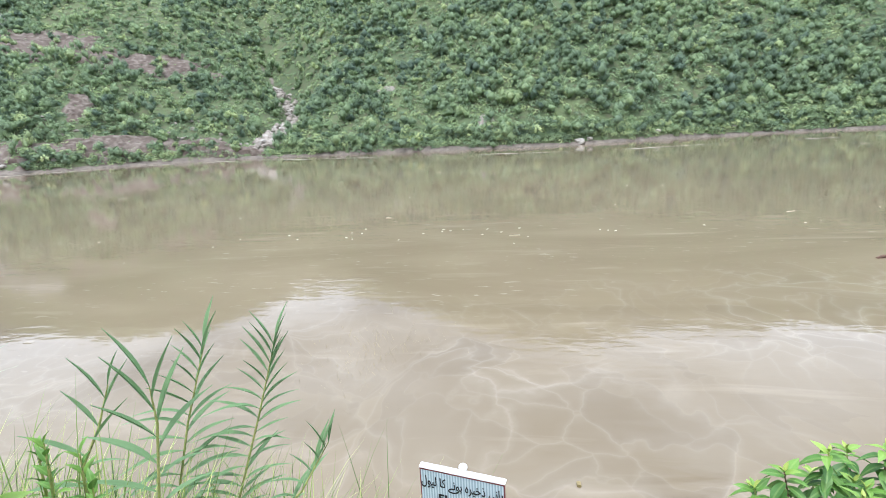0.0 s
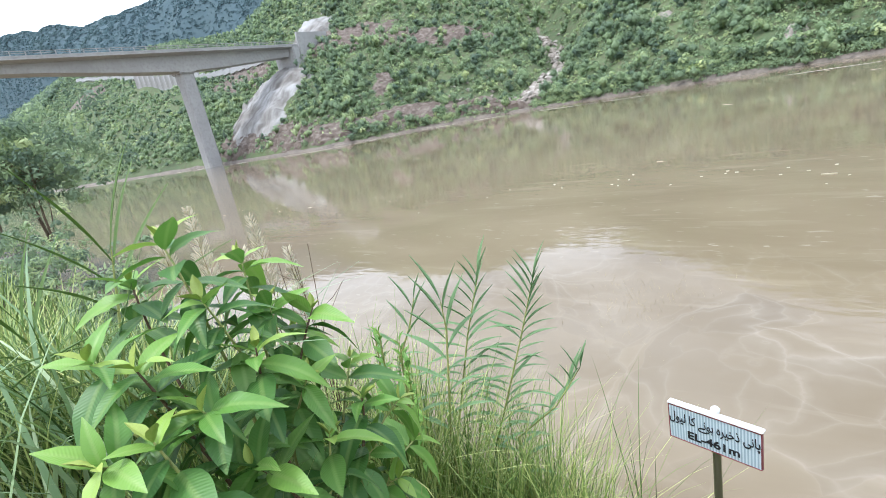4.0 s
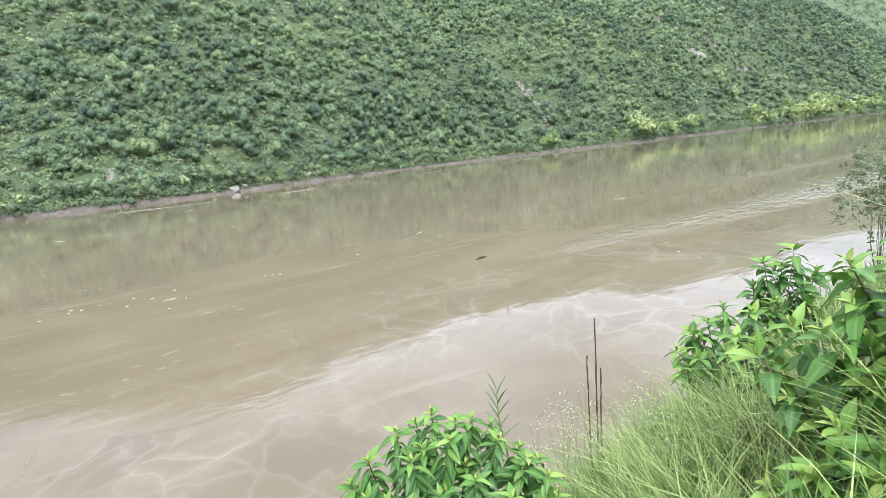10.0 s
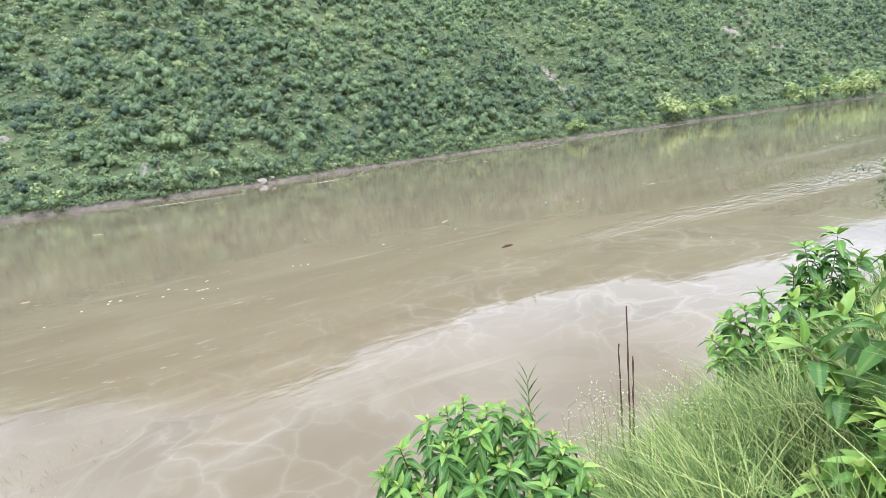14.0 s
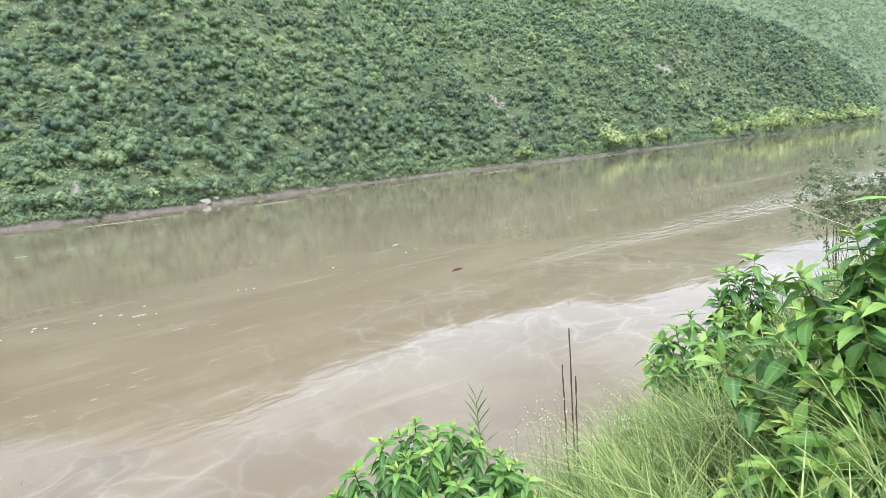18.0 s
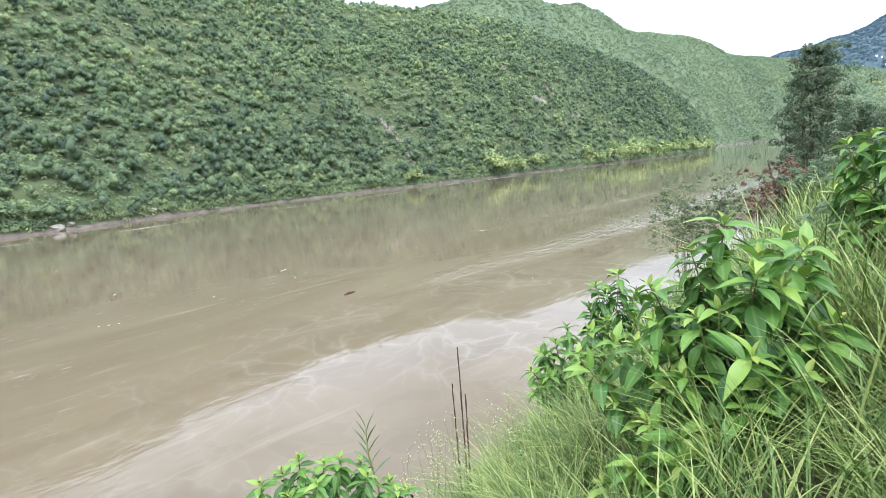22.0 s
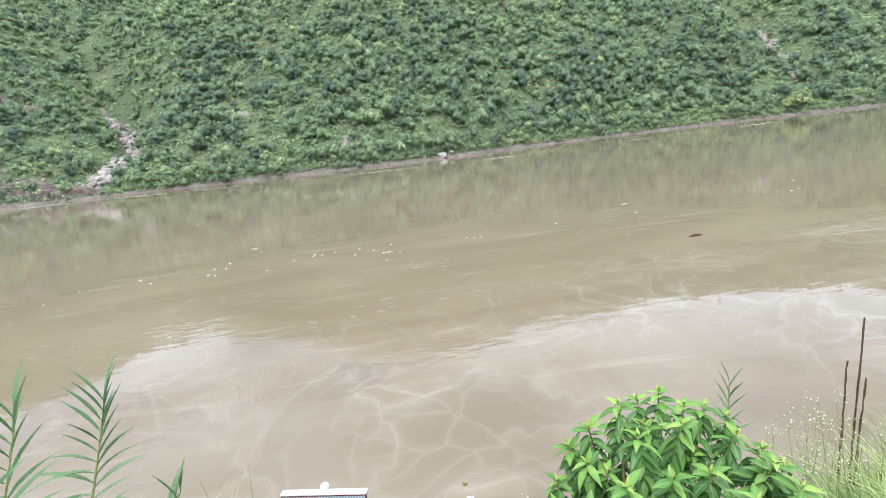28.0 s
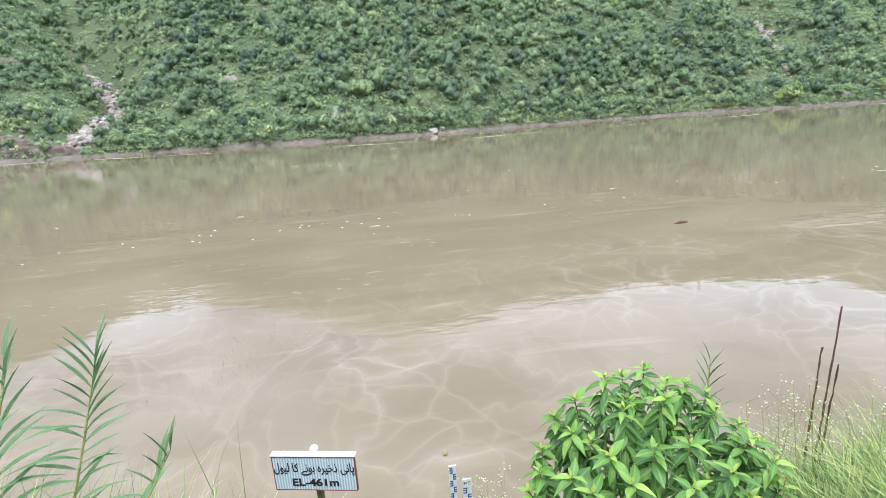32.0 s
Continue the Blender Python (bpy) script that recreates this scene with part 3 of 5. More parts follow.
# distant ridges
def ridge(name, line, depth, mat, leaf, label, clump, count, seed, foot=0.0, relief=0.8):
    """A far hill along a crest line of x, y, height; its near foot lies depth metres towards the river."""
    q = np.array(line, float)
    t = np.r_[0, np.cumsum(np.hypot(np.diff(q[:, 0]), np.diff(q[:, 1])))]
    u = np.linspace(0, t[-1], 120)
    c = np.stack([np.interp(u, t, q[:, k]) for k in range(3)], -1)
    v = np.linspace(0, 1.25, 40)

    def at(uu, vv):
        k = np.stack([np.interp(uu, t, q[:, j]) for j in range(3)], -1)
        r = np.hypot(k[..., 0], k[..., 1])
        x = k[..., 0] - k[..., 0] / r * depth * (1 - vv)
        y = k[..., 1] - k[..., 1] / r * depth * (1 - vv)
        zz = foot + (k[..., 2] - foot) * np.sin(np.clip(vv, 0, 1) * np.pi / 2) ** 1.1 - np.clip(vv - 1, 0, 1) * 120
        zz = zz + np.clip(vv * 4, 0, 1) * np.clip((1.04 - vv) * 3, 0.08, 1) * (0.13 * k[..., 2] * vnoise(x, y, depth * 0.30, 3, seed) + 0.03 * k[..., 2] * vnoise(x, y, depth * 0.07, 2, seed + 1))
        return np.stack([x, y, zz], -1)

    U, V = np.meshgrid(u, v, indexing="ij")
    ob = thing(name, label, "hill", kind="structure")
    grid_sheet("slope", at(U, V), mat, ob)
    rng = np.random.default_rng(seed)
    cu, cv = rng.random(count) * t[-1], rng.random(count) ** 0.8 * 1.02
    p = at(cu, cv)
    r = clump * (0.6 + 0.9 * rng.random(count))
    tint = np.clip(0.35 + 0.45 * vnoise(p[:, 0], p[:, 1], depth * 0.2, 3, seed) + 0.05 * rng.normal(size=count), 0, 0.75)
    vv, ff, tt = leaf_cloud(p, r, r * relief, 9, r * 0.5, rng, tint, 0.7, True)
    sheet("woods", vv, ff, leaf, ob, tt)["kind"] = "stuff"
    bu, bv = np.meshgrid(u, np.array([-0.02, -0.004, 0.02, 0.035]), indexing="ij")
    beach = at(bu, bv)
    beach[..., 2] = np.array([-0.5, 0.6, 4.0, 5.5])
    grid_sheet("shore", beach, SHORE_MUD, ob)
    return ob


def crest(*rows):
    """Crest points from bearing east of north, rise over the eye in degrees, and distance."""
    return [(d * math.sin(radians(a)), d * math.cos(radians(a)), 6 + d * math.tan(radians(e))) for a, e, d in rows]


# no air between these hills: their haze lies in the base colours
ridge("backdrop_green_hill", crest((30, 11, 800), (40, 13.2, 860), (46.9, 15.6, 930), (50, 16.3, 960), (53, 16.0, 980), (56, 14.9, 1010), (58, 14.0, 1030), (60.7, 13.9, 1060), (62.8, 12.9, 1090), (65.3, 11.6, 1130), (68, 11.1, 1180), (70.7, 10.2, 1240), (73.3, 8.8, 1320), (76.3, 7.5, 1450), (78.6, 7.0, 1600), (82, 6.2, 1800), (87, 4.5, 1950)), 430, FAR_HILL, FAR_FOREST, "far green hill beyond the river bend, paled by haze", 2.2, 38000, 3, relief=0.6)
ridge("backdrop_blue_mountain", crest((72, 5.5, 2400), (78.7, 7.1, 2600), (81.3, 7.6, 2700), (83.7, 8.0, 2750), (85.3, 8.4, 2800), (86.7, 9.1, 2850), (88, 9.5, 2900), (92, 10.6, 2900), (97, 11.2, 2900)), 900, HAZE_BLUE_HILL, HAZE_BLUE_FOREST, "hazy blue distant mountain with pale bare patches", 4.5, 14000, 5, relief=0.3)
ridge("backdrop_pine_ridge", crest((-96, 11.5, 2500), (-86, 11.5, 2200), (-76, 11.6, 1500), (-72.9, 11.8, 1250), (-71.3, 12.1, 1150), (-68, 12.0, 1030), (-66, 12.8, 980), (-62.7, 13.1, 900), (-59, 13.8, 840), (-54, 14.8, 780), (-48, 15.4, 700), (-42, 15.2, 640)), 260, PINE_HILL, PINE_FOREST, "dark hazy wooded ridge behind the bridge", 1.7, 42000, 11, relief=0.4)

# bare ground on the slope: length along the shore, height, half length, half height, lean
SCARS = [
    (771, 0.118, 17, 0.100, 97, "shotcrete"), (790, 0.30, 10, 0.085, 90, "shotcrete"),
    (808, 0.262, 15, 0.042, 20, "red"), (828, 0.215, 13, 0.030, -60, "red"), (753, 0.25, 14, 0.035, 60, "red"),
    (757, 0.035, 14, 0.030, 0, "red"), (782, 0.030, 12, 0.024, 0, "red"), (800, 0.022, 14, 0.018, 0, "red"), (822, 0.024, 13, 0.018, 0, "red"), (838, 0.018, 8, 0.012, 0, "red"), (846, 0.010, 7, 0.010, 0, "red"),
    
    (1063, 0.456, 3.0, 0.020, -150, "red"), (1095, 0.363, 4.0, 0.035, -150, "red"), (1143, 0.174, 3.5, 0.03, -150, "red"), (816, 0.10, 3, 0.03, 30, "red"), (880, 0.13, 3.0, 0.010, 0, "rock"),
    (545, 0.48, 40, 0.13, 0, "red"), (745, 0.30, 16, 0.05, 0, "red"), (765, 0.25, 8, 0.04, 40, "red"), (800, 0.265, 10, 0.05, 20, "red"), (1085, 0.30, 4, 0.02, -200, "rock"), (1115, 0.24, 5, 0.014, -200, "rock"), (903, 0.035, 1.6, 0.012, 0, "rock"),
]
SCARS = [(s0 + SHIFT, *rest) for s0, *rest in SCARS]


def scarred(s, v, grow=1.0, only=""):
    out = np.zeros(len(s), bool)
    for s0, v0, ds, dv, lean, what in SCARS:
        if only and what != only:
            continue
        out |= ((s - s0 - lean * (v - v0)) / (ds * grow)) ** 2 + ((v - v0) / (dv * grow)) ** 2 < 1
    return out


def road_v(s):
    """Height on the slope of the road that leads to the bridge."""
    return np.interp(np.asarray(s, float) - SHIFT, (470, 552, 600, 645, 690, 714, 740, 757, 773), (0.70, 0.64, 0.55, 0.46, 0.44, 0.42, 0.378, 0.32, 0.286))


def far_woods(name, s0, s1, v0, v1, n, count, rmin, rmax, leaf_size, seed, mat=FOREST, label="small dense green trees covering the hillside", low=False, up=0.13, lobes=1):
    rng = np.random.default_rng(seed)
    s, v = s0 + rng.random(n) * (s1 - s0), v0 + rng.random(n) * (v1 - v0)
    p = slope(s, v)
    stream = (np.abs(s - ravine_s(v)) < (2.1 if low else 3.5)) & (v < (0.33 if low else 0.36))
    stream |= (np.abs(s - gully_s(v)) < (1.3 if low else 2.3)) & (v > 0.07) & (v < 0.32) & (vnoise(v * 100, v * 0, 3.0, 2, 1) > -0.25)
    below = road_v(s) - v
    stream |= (s - SHIFT > 470) & (s - SHIFT < 770) & (below > -0.02) & (below < np.where((s - SHIFT > 640) & (s - SHIFT < 704), 0.10, 0.035))
    bare = vnoise(p[:, 0], p[:, 1], 24, 3, 2) + 0.3 * rng.normal(size=n)
    keep = ~stream & (low | (bare > -0.7)) & ~(scarred(s, v, 0.85) & (rng.random(n) < 0.6)) & ~scarred(s, v, 0.95, "shotcrete")
    p, v, s = p[keep], v[keep], s[keep]
    n = len(p)
    patch = np.clip(vnoise(p[:, 0], p[:, 1], 26, 3, 0) * 0.9 + 0.5, 0, 1)
    r = rmin + (rmax - rmin) * np.clip(0.35 * patch + 0.75 * rng.random(n) ** 2, 0, 1)
    if low:
        tint = np.clip(0.48 + 0.26 * vnoise(p[:, 0], p[:, 1], 15, 3, 3) + 0.20 * rng.normal(size=n), 0.1, 0.85)
    else:
        tint = np.clip(0.33 + 0.24 * vnoise(p[:, 0], p[:, 1], 22, 3, 3) + 0.18 * rng.normal(size=n), -0.12, 0.75)
    # tint shifts with height; positive up paints haze into the higher leaves
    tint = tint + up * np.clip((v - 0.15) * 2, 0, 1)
    h = r * (0.6 + 0.6 * rng.random(n) if low else 0.85 + 0.55 * rng.random(n))
    p = p + np.stack([0 * r, 0 * r, h * (0.05 if low else 0.80)], -1)
    if lobes > 1:
        # every crown is a heap of smaller lobes
        q = rng.normal(0, 1, (n, lobes, 3)) * [0.40, 0.40, 0.30]
        p = (p[:, None] + q * np.stack([r, r, h], -1)[:, None]).reshape(-1, 3)
        r, h = np.repeat(r, lobes) * (0.40 + 0.22 * rng.random(n * lobes)), np.repeat(h, lobes) * 0.50
        tint = np.repeat(tint, lobes) + 0.07 * rng.normal(size=n * lobes)
    size = leaf_size * np.clip(0.6 + 0.25 * r, 0.5, 1.25)
    vv, ff, tt = leaf_cloud(p, r, h, count, size, rng, tint, 0.7, True)
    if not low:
        # a solid heart in every lobe, tinted darker to paint shade into its gaps
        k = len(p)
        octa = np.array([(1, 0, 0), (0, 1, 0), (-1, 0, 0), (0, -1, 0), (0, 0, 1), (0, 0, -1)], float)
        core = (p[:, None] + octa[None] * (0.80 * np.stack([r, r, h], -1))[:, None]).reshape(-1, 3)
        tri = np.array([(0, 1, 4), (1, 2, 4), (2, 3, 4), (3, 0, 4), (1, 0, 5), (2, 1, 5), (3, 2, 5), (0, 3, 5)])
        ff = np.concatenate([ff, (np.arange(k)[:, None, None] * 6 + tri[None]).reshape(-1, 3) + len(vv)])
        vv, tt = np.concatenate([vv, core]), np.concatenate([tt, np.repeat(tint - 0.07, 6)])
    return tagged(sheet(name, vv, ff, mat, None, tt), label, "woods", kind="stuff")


sx = lambda x: float(S_OF_X(x))
GRASSY = "low yellow-green scrub and grass between the trees"
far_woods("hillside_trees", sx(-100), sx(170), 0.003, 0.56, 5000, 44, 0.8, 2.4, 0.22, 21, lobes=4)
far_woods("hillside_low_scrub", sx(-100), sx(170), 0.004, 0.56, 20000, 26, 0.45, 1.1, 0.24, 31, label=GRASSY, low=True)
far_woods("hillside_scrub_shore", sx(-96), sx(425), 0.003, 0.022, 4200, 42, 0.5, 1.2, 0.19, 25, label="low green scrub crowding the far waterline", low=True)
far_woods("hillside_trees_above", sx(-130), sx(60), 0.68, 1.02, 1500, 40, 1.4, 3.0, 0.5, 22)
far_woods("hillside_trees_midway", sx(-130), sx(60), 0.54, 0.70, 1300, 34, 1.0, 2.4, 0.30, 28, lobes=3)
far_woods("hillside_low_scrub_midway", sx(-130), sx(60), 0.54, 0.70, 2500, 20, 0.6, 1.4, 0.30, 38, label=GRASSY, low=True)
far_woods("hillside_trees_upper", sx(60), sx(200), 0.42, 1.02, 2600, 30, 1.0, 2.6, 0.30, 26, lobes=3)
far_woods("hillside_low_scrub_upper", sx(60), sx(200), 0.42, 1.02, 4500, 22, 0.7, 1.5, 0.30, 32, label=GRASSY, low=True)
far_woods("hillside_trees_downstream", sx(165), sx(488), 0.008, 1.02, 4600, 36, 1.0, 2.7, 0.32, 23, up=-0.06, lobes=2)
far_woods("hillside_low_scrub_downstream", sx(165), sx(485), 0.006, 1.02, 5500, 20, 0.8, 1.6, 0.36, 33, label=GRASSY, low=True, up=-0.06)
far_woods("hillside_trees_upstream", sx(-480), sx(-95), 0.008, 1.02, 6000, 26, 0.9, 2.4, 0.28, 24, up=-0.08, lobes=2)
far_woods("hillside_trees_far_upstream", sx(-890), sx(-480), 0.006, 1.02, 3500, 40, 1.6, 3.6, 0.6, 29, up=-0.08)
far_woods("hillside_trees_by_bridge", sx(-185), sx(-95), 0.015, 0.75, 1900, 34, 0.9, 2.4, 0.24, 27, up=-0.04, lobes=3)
far_woods("hillside_low_scrub_by_bridge", sx(-185), sx(-95), 0.015, 0.75, 6000, 22, 0.5, 1.2, 0.24, 37, label=GRASSY, low=True)
far_woods("hillside_low_scrub_upstream", sx(-480), sx(-95), 0.006, 1.02, 8000, 20, 0.7, 1.4, 0.30, 34, label=GRASSY, low=True, up=-0.08)


def scar_patch(s0, v0, ds, dv, lean, mat, label, category, lift, rough, grain, seed, n=40):
    """A ragged, lumpy patch of bare ground following the slope; its rim dips below the grass."""
    a, b = np.meshgrid(np.linspace(-1.25, 1.25, n), np.linspace(-1.25, 1.25, n), indexing="ij")
    v = np.clip(v0 + b * dv, 0.0015, 1)
    pts = slope(s0 + a * ds + lean * (v - v0), v)
    wob = vnoise(pts[..., 0] + seed * 31, pts[..., 1], grain, 3, seed % 4)
    fine = vnoise(pts[..., 0] + seed * 17, pts[..., 1] + pts[..., 2], grain * 0.35, 2, (seed + 1) % 4)
    edge = np.sqrt(a * a + b * b) + 0.35 * vnoise(a * 3 + seed, b * 3, 1.0, 3, seed % 4)
    pts[..., 2] += lift * np.clip((1.0 - edge) * 3, -2.5, 1) + rough * wob + 0.5 * rough * fine
    pts[..., 1] -= 0.6 * rough * fine
    return tagged(grid_sheet("ground_bare_scar", pts, mat, smooth=False), label, category, kind="structure")


for k, (s0, v0, ds, dv, lean, what) in enumerate(SCARS):
    if what == "shotcrete":
        scar_patch(s0, v0, ds, dv, lean, SHOTCRETE, "pale streaked sprayed-concrete slope under the bridge end", "retaining slope", 2.4, 0.8, 9, k, 60)
    elif what == "red":
        scar_patch(s0, v0, ds, dv, lean, RED_EARTH, "bare reddish-brown earth and rubble on the hillside", "bare earth", 0.9, 0.6, 3, k, 60)
    else:
        scar_patch(s0, v0, ds, dv, lean, ROCK, "bare grey-brown rock outcrop on the hillside", "rock outcrop", 0.6, 0.8, 4, k, 30)

# ---- bridge ----
bridge = thing("bridge", "grey concrete girder bridge on a tall single pier", "bridge", -151.2, 83.0, 0)


def girder():
    """The box girder: deeper over the pier than at mid-span."""
    bm = bmesh.new()
    ring = []
    for y in np.linspace(-110, 40, 31):
        dep = 2.6 + 2.6 * math.exp(-((y / 30) ** 2)) + (1.2 if y < -70 else 0)
        top = 33.4
        outl = [(-5.2, top), (5.2, top), (5.2, top - 0.45), (3.0, top - 0.9), (2.6, top - dep), (-2.6, top - dep), (-3.0, top - 0.9), (-5.2, top - 0.45)]
        ring.append([bm.verts.new((px, y, pz)) for px, pz in outl])
    for a, b in zip(ring, ring[1:]):
        for j in range(8):
            bm.faces.new((a[j], a[(j + 1) % 8], b[(j + 1) % 8], b[j]))
    bm.faces.new(ring[0])
    bm.faces.new(ring[-1][::-1])
    bmesh.ops.recalc_face_normals(bm, faces=bm.faces)
    return bm


girder_part = part("girder", girder(), CONCRETE, bridge, "haunched grey concrete box girder")
bm = bmesh.new()
for z, hx, hy in ((-3, 2.0, 2.1),):
    rings = []
    for zz, w in ((-4, 1.05), (10, 1.0), (24, 0.97), (28.3, 1.0)):
        pts = [(1, 0.75), (0.75, 1), (-0.75, 1), (-1, 0.75), (-1, -0.75), (-0.75, -1), (0.75, -1), (1, -0.75)]
        rings.append([bm.verts.new((hx * w * a, hy * w * b, zz)) for a, b in pts])
    for a, b in zip(rings, rings[1:]):
        for j in range(8):
            bm.faces.new((a[j], a[(j + 1) % 8], b[(j + 1) % 8], b[j]))
    bm.faces.new(rings[-1])
part("pier", bm, CONCRETE, bridge, "tall tapered concrete pier standing in the water")
part("pier_head", box_bm(5.2, 5.4, 1.6, 0, 0, 28.4, 0.25), CONCRETE, bridge)
for side in (-5.0, 5.0):
    part("kerb", box_bm(0.35, 150, 0.4, side, -35, 33.62, 0.05), CONCRETE, bridge)
    part("top_rail", box_bm(0.14, 150, 0.14, side, -35, 34.75, 0.03), CONCRETE, bridge, "pale metal railing")
    part("middle_rail", box_bm(0.10, 150, 0.10, side, -35, 34.3, 0.02), CONCRETE, bridge)
    post_me = None
    for k in range(51):
        if post_me is None:
            p0 = part("railing_post", box_bm(0.2, 0.2, 1.2, 0, 0, 0, 0.03), CONCRETE, girder_part)
            post_me = p0.data
        else:
            p0 = new("railing_post", post_me)
            p0.parent = girder_part
        p0.location = (side, -110 + 3 * k, 34.2)
part("abutment", box_bm(11, 7, 9, 0, 41, 29.0, 0.3), CONCRETE, bridge, "squared concrete abutment set into the slope")
part("wing_wall", box_bm(0.8, 14, 11, 5.6, 47, 32.0, 0.15), CONCRETE, bridge)

# pale retaining walls under the road that leads to the bridge, following the slope at deck height
wall = thing("retaining_wall", "pale concrete retaining wall of the road on the slope", "retaining wall", 0, 0, 0, kind="structure")
road_s = np.arange(470, 772, 6.0)
for k in range(len(road_s) - 1):
    p0, p1 = (slope(np.array(road_s[q] + SHIFT), road_v(road_s[q] + SHIFT)) for q in (k, k + 1))
    run = p1 - p0
    tall = 14.0 if 655 <= road_s[k] < 702 else 2.4
    ob = part("wall_panel", box_bm(float(np.hypot(run[0], run[1])) * 1.01, 0.9, tall, 0, 0, 0, 0.08), SHOTCRETE if tall > 5 else CONCRETE, wall)
    ob.matrix_local = pose(float(p0[0] + p1[0]) / 2, float(p0[1] + p1[1]) / 2 - (9.0 if tall > 5 else 2.5), float(p0[2] + p1[2]) / 2 + (0.8 if tall < 5 else -5.0), 0, 0, math.degrees(math.atan2(float(run[1]), float(run[0]))))

# ---- near bank ----
EDGE = [(-200, 12), (-90, 9), (-45, 7.5), (-20, 6.2), (-8, 5.4), (0, 5.0), (5, 5.4), (12, 6.4), (30, 6.2), (60, 3.0), (200, -6)]


def bank(x, y):
    """Height of the near bank."""
    x, y = np.asarray(x, float), np.asarray(y, float)
    e = np.interp(x, [q[0] for q in EDGE], [q[1] for q in EDGE]) + 0.5 * vnoise(x, x * 0, 3.1, 3, 2)
    d = e - y
    z = 4.4 * np.clip(d / 4.6, -0.4, 1) ** 1.0 + 0.03 * np.clip(d - 4.6, 0, 99)
    z = z + 0.12 * vnoise(x, y, 1.2, 3, 1) * np.clip(d, 0, 1)
    z = z + np.clip(-y - 6, 0, 200) * 0.35
    return z


gx = np.r_[np.linspace(-200, -30, 60, endpoint=False), np.linspace(-30, 40, 230, endpoint=False), np.linspace(40, 200, 60)]
gy = np.r_[np.linspace(-120, -10, 30, endpoint=False), np.linspace(-10, 14, 90)]
GX, GY = np.meshgrid(gx, gy, indexing="ij")
GZ = bank(GX, GY)
near = tagged(grid_sheet("ground_near_bank", np.stack([GX, GY, GZ], -1), BANK), "grassy earth bank sloping down to the river", "river bank", kind="structure")


def ground_at(x, y):
    return float(bank(np.array([x]), np.array([y]))[0])


# ---- grass ----
def blades(name, xs, ys, length, width, rng, mat, lean=0.5, droop=0.5, tint=None, zs=None, wind=(0.0, 0.0)):
    """Curved grass blades, four pieces each, rooted at xs, ys."""
    n = len(xs)
    base = np.stack([xs, ys, bank(xs, ys) - 0.02 if zs is None else zs], -1)
    th = rng.random(n) * 2 * np.pi
    out = np.stack([np.cos(th) + wind[0], np.sin(th) + wind[1], 0 * th], -1)
    L = length * (0.55 + 0.75 * rng.random(n))
    ln = lean * (0.3 + rng.random(n))
    dr = droop * (0.2 + rng.random(n))
    side = np.stack([-out[:, 1], out[:, 0], 0 * th], -1) * (width * (0.6 + 0.6 * rng.random(n)))[:, None]
    verts = []
    for k, t in enumerate((0.0, 0.3, 0.6, 0.85, 1.0)):
        c = base + out * (L * (ln * t + dr * t * t * 0.7))[:, None] + np.array([0, 0, 1.0]) * (L * (t - 0.55 * dr * t**2.2))[:, None]
        w = (1.0, 0.9, 0.65, 0.35, 0.03)[k]
        verts += [c - side * w, c + side * w]
    V = np.stack(verts, 1)
    idx = np.arange(n)[:, None] * 10
    f = np.concatenate([idx + np.array([2 * k, 2 * k + 1, 2 * k + 3, 2 * k + 2]) for k in range(4)], 0)
    t = np.repeat(np.clip((0.3 + 0.3 * rng.normal(size=n)) if tint is None else tint, 0, 0.8), 10)
    return sheet(name, V.reshape(-1, 3), f, mat, None, t)


def strew(rng, n, x0, x1, d0, d1):
    """Places on the bank between two distances from the water's edge."""
    x = x0 + rng.random(n) * (x1 - x0)
    e = np.interp(x, [q[0] for q in EDGE], [q[1] for q in EDGE])
    return x, e - (d0 + rng.random(n) * (d1 - d0))


def clear_of(x, y, spots):
    keep = np.ones(len(x), bool)
    for cx, cy, r in spots:
        keep &= (x - cx) ** 2 + (y - cy) ** 2 > r * r
    return x[keep], y[keep]


CAMERA_CLEAR = [(0, 0, 1.1), (0.3, 0.3, 0.9), (-0.3, 0.4, 0.9)]
rng = np.random.default_rng(31)
# low grass over the slope
x, y = clear_of(*strew(rng, 15000, -9, 2.2, 0.2, 6.5), CAMERA_CLEAR)
tagged(blades("bank_grass", x, y, 0.45, 0.004, rng, GRASS, 0.35, 0.5), "fresh green and straw-tipped grass on the bank", "grass", kind="stuff")
x, y = clear_of(*strew(rng, 17000, 1.5, 12, 0.1, 7.5), CAMERA_CLEAR)
tagged(blades("bank_grass", x, y, 0.55, 0.0055, rng, GRASS, 0.35, 0.7), "long fine drooping green grass on the bank", "grass", kind="stuff")
x, y = strew(rng, 16000, -45, -8, 0.1, 9)
tagged(blades("bank_grass_upstream", x, y, 0.8, 0.014, rng, GRASS, 0.3, 0.5), "rough green grass along the bank upstream", "grass", kind="stuff")
x, y = strew(rng, 14000, 11, 45, 0.1, 9)
tagged(blades("bank_grass_downstream", x, y, 0.8, 0.014, rng, GRASS, 0.3, 0.6), "rough green grass along the bank downstream", "grass", kind="stuff")

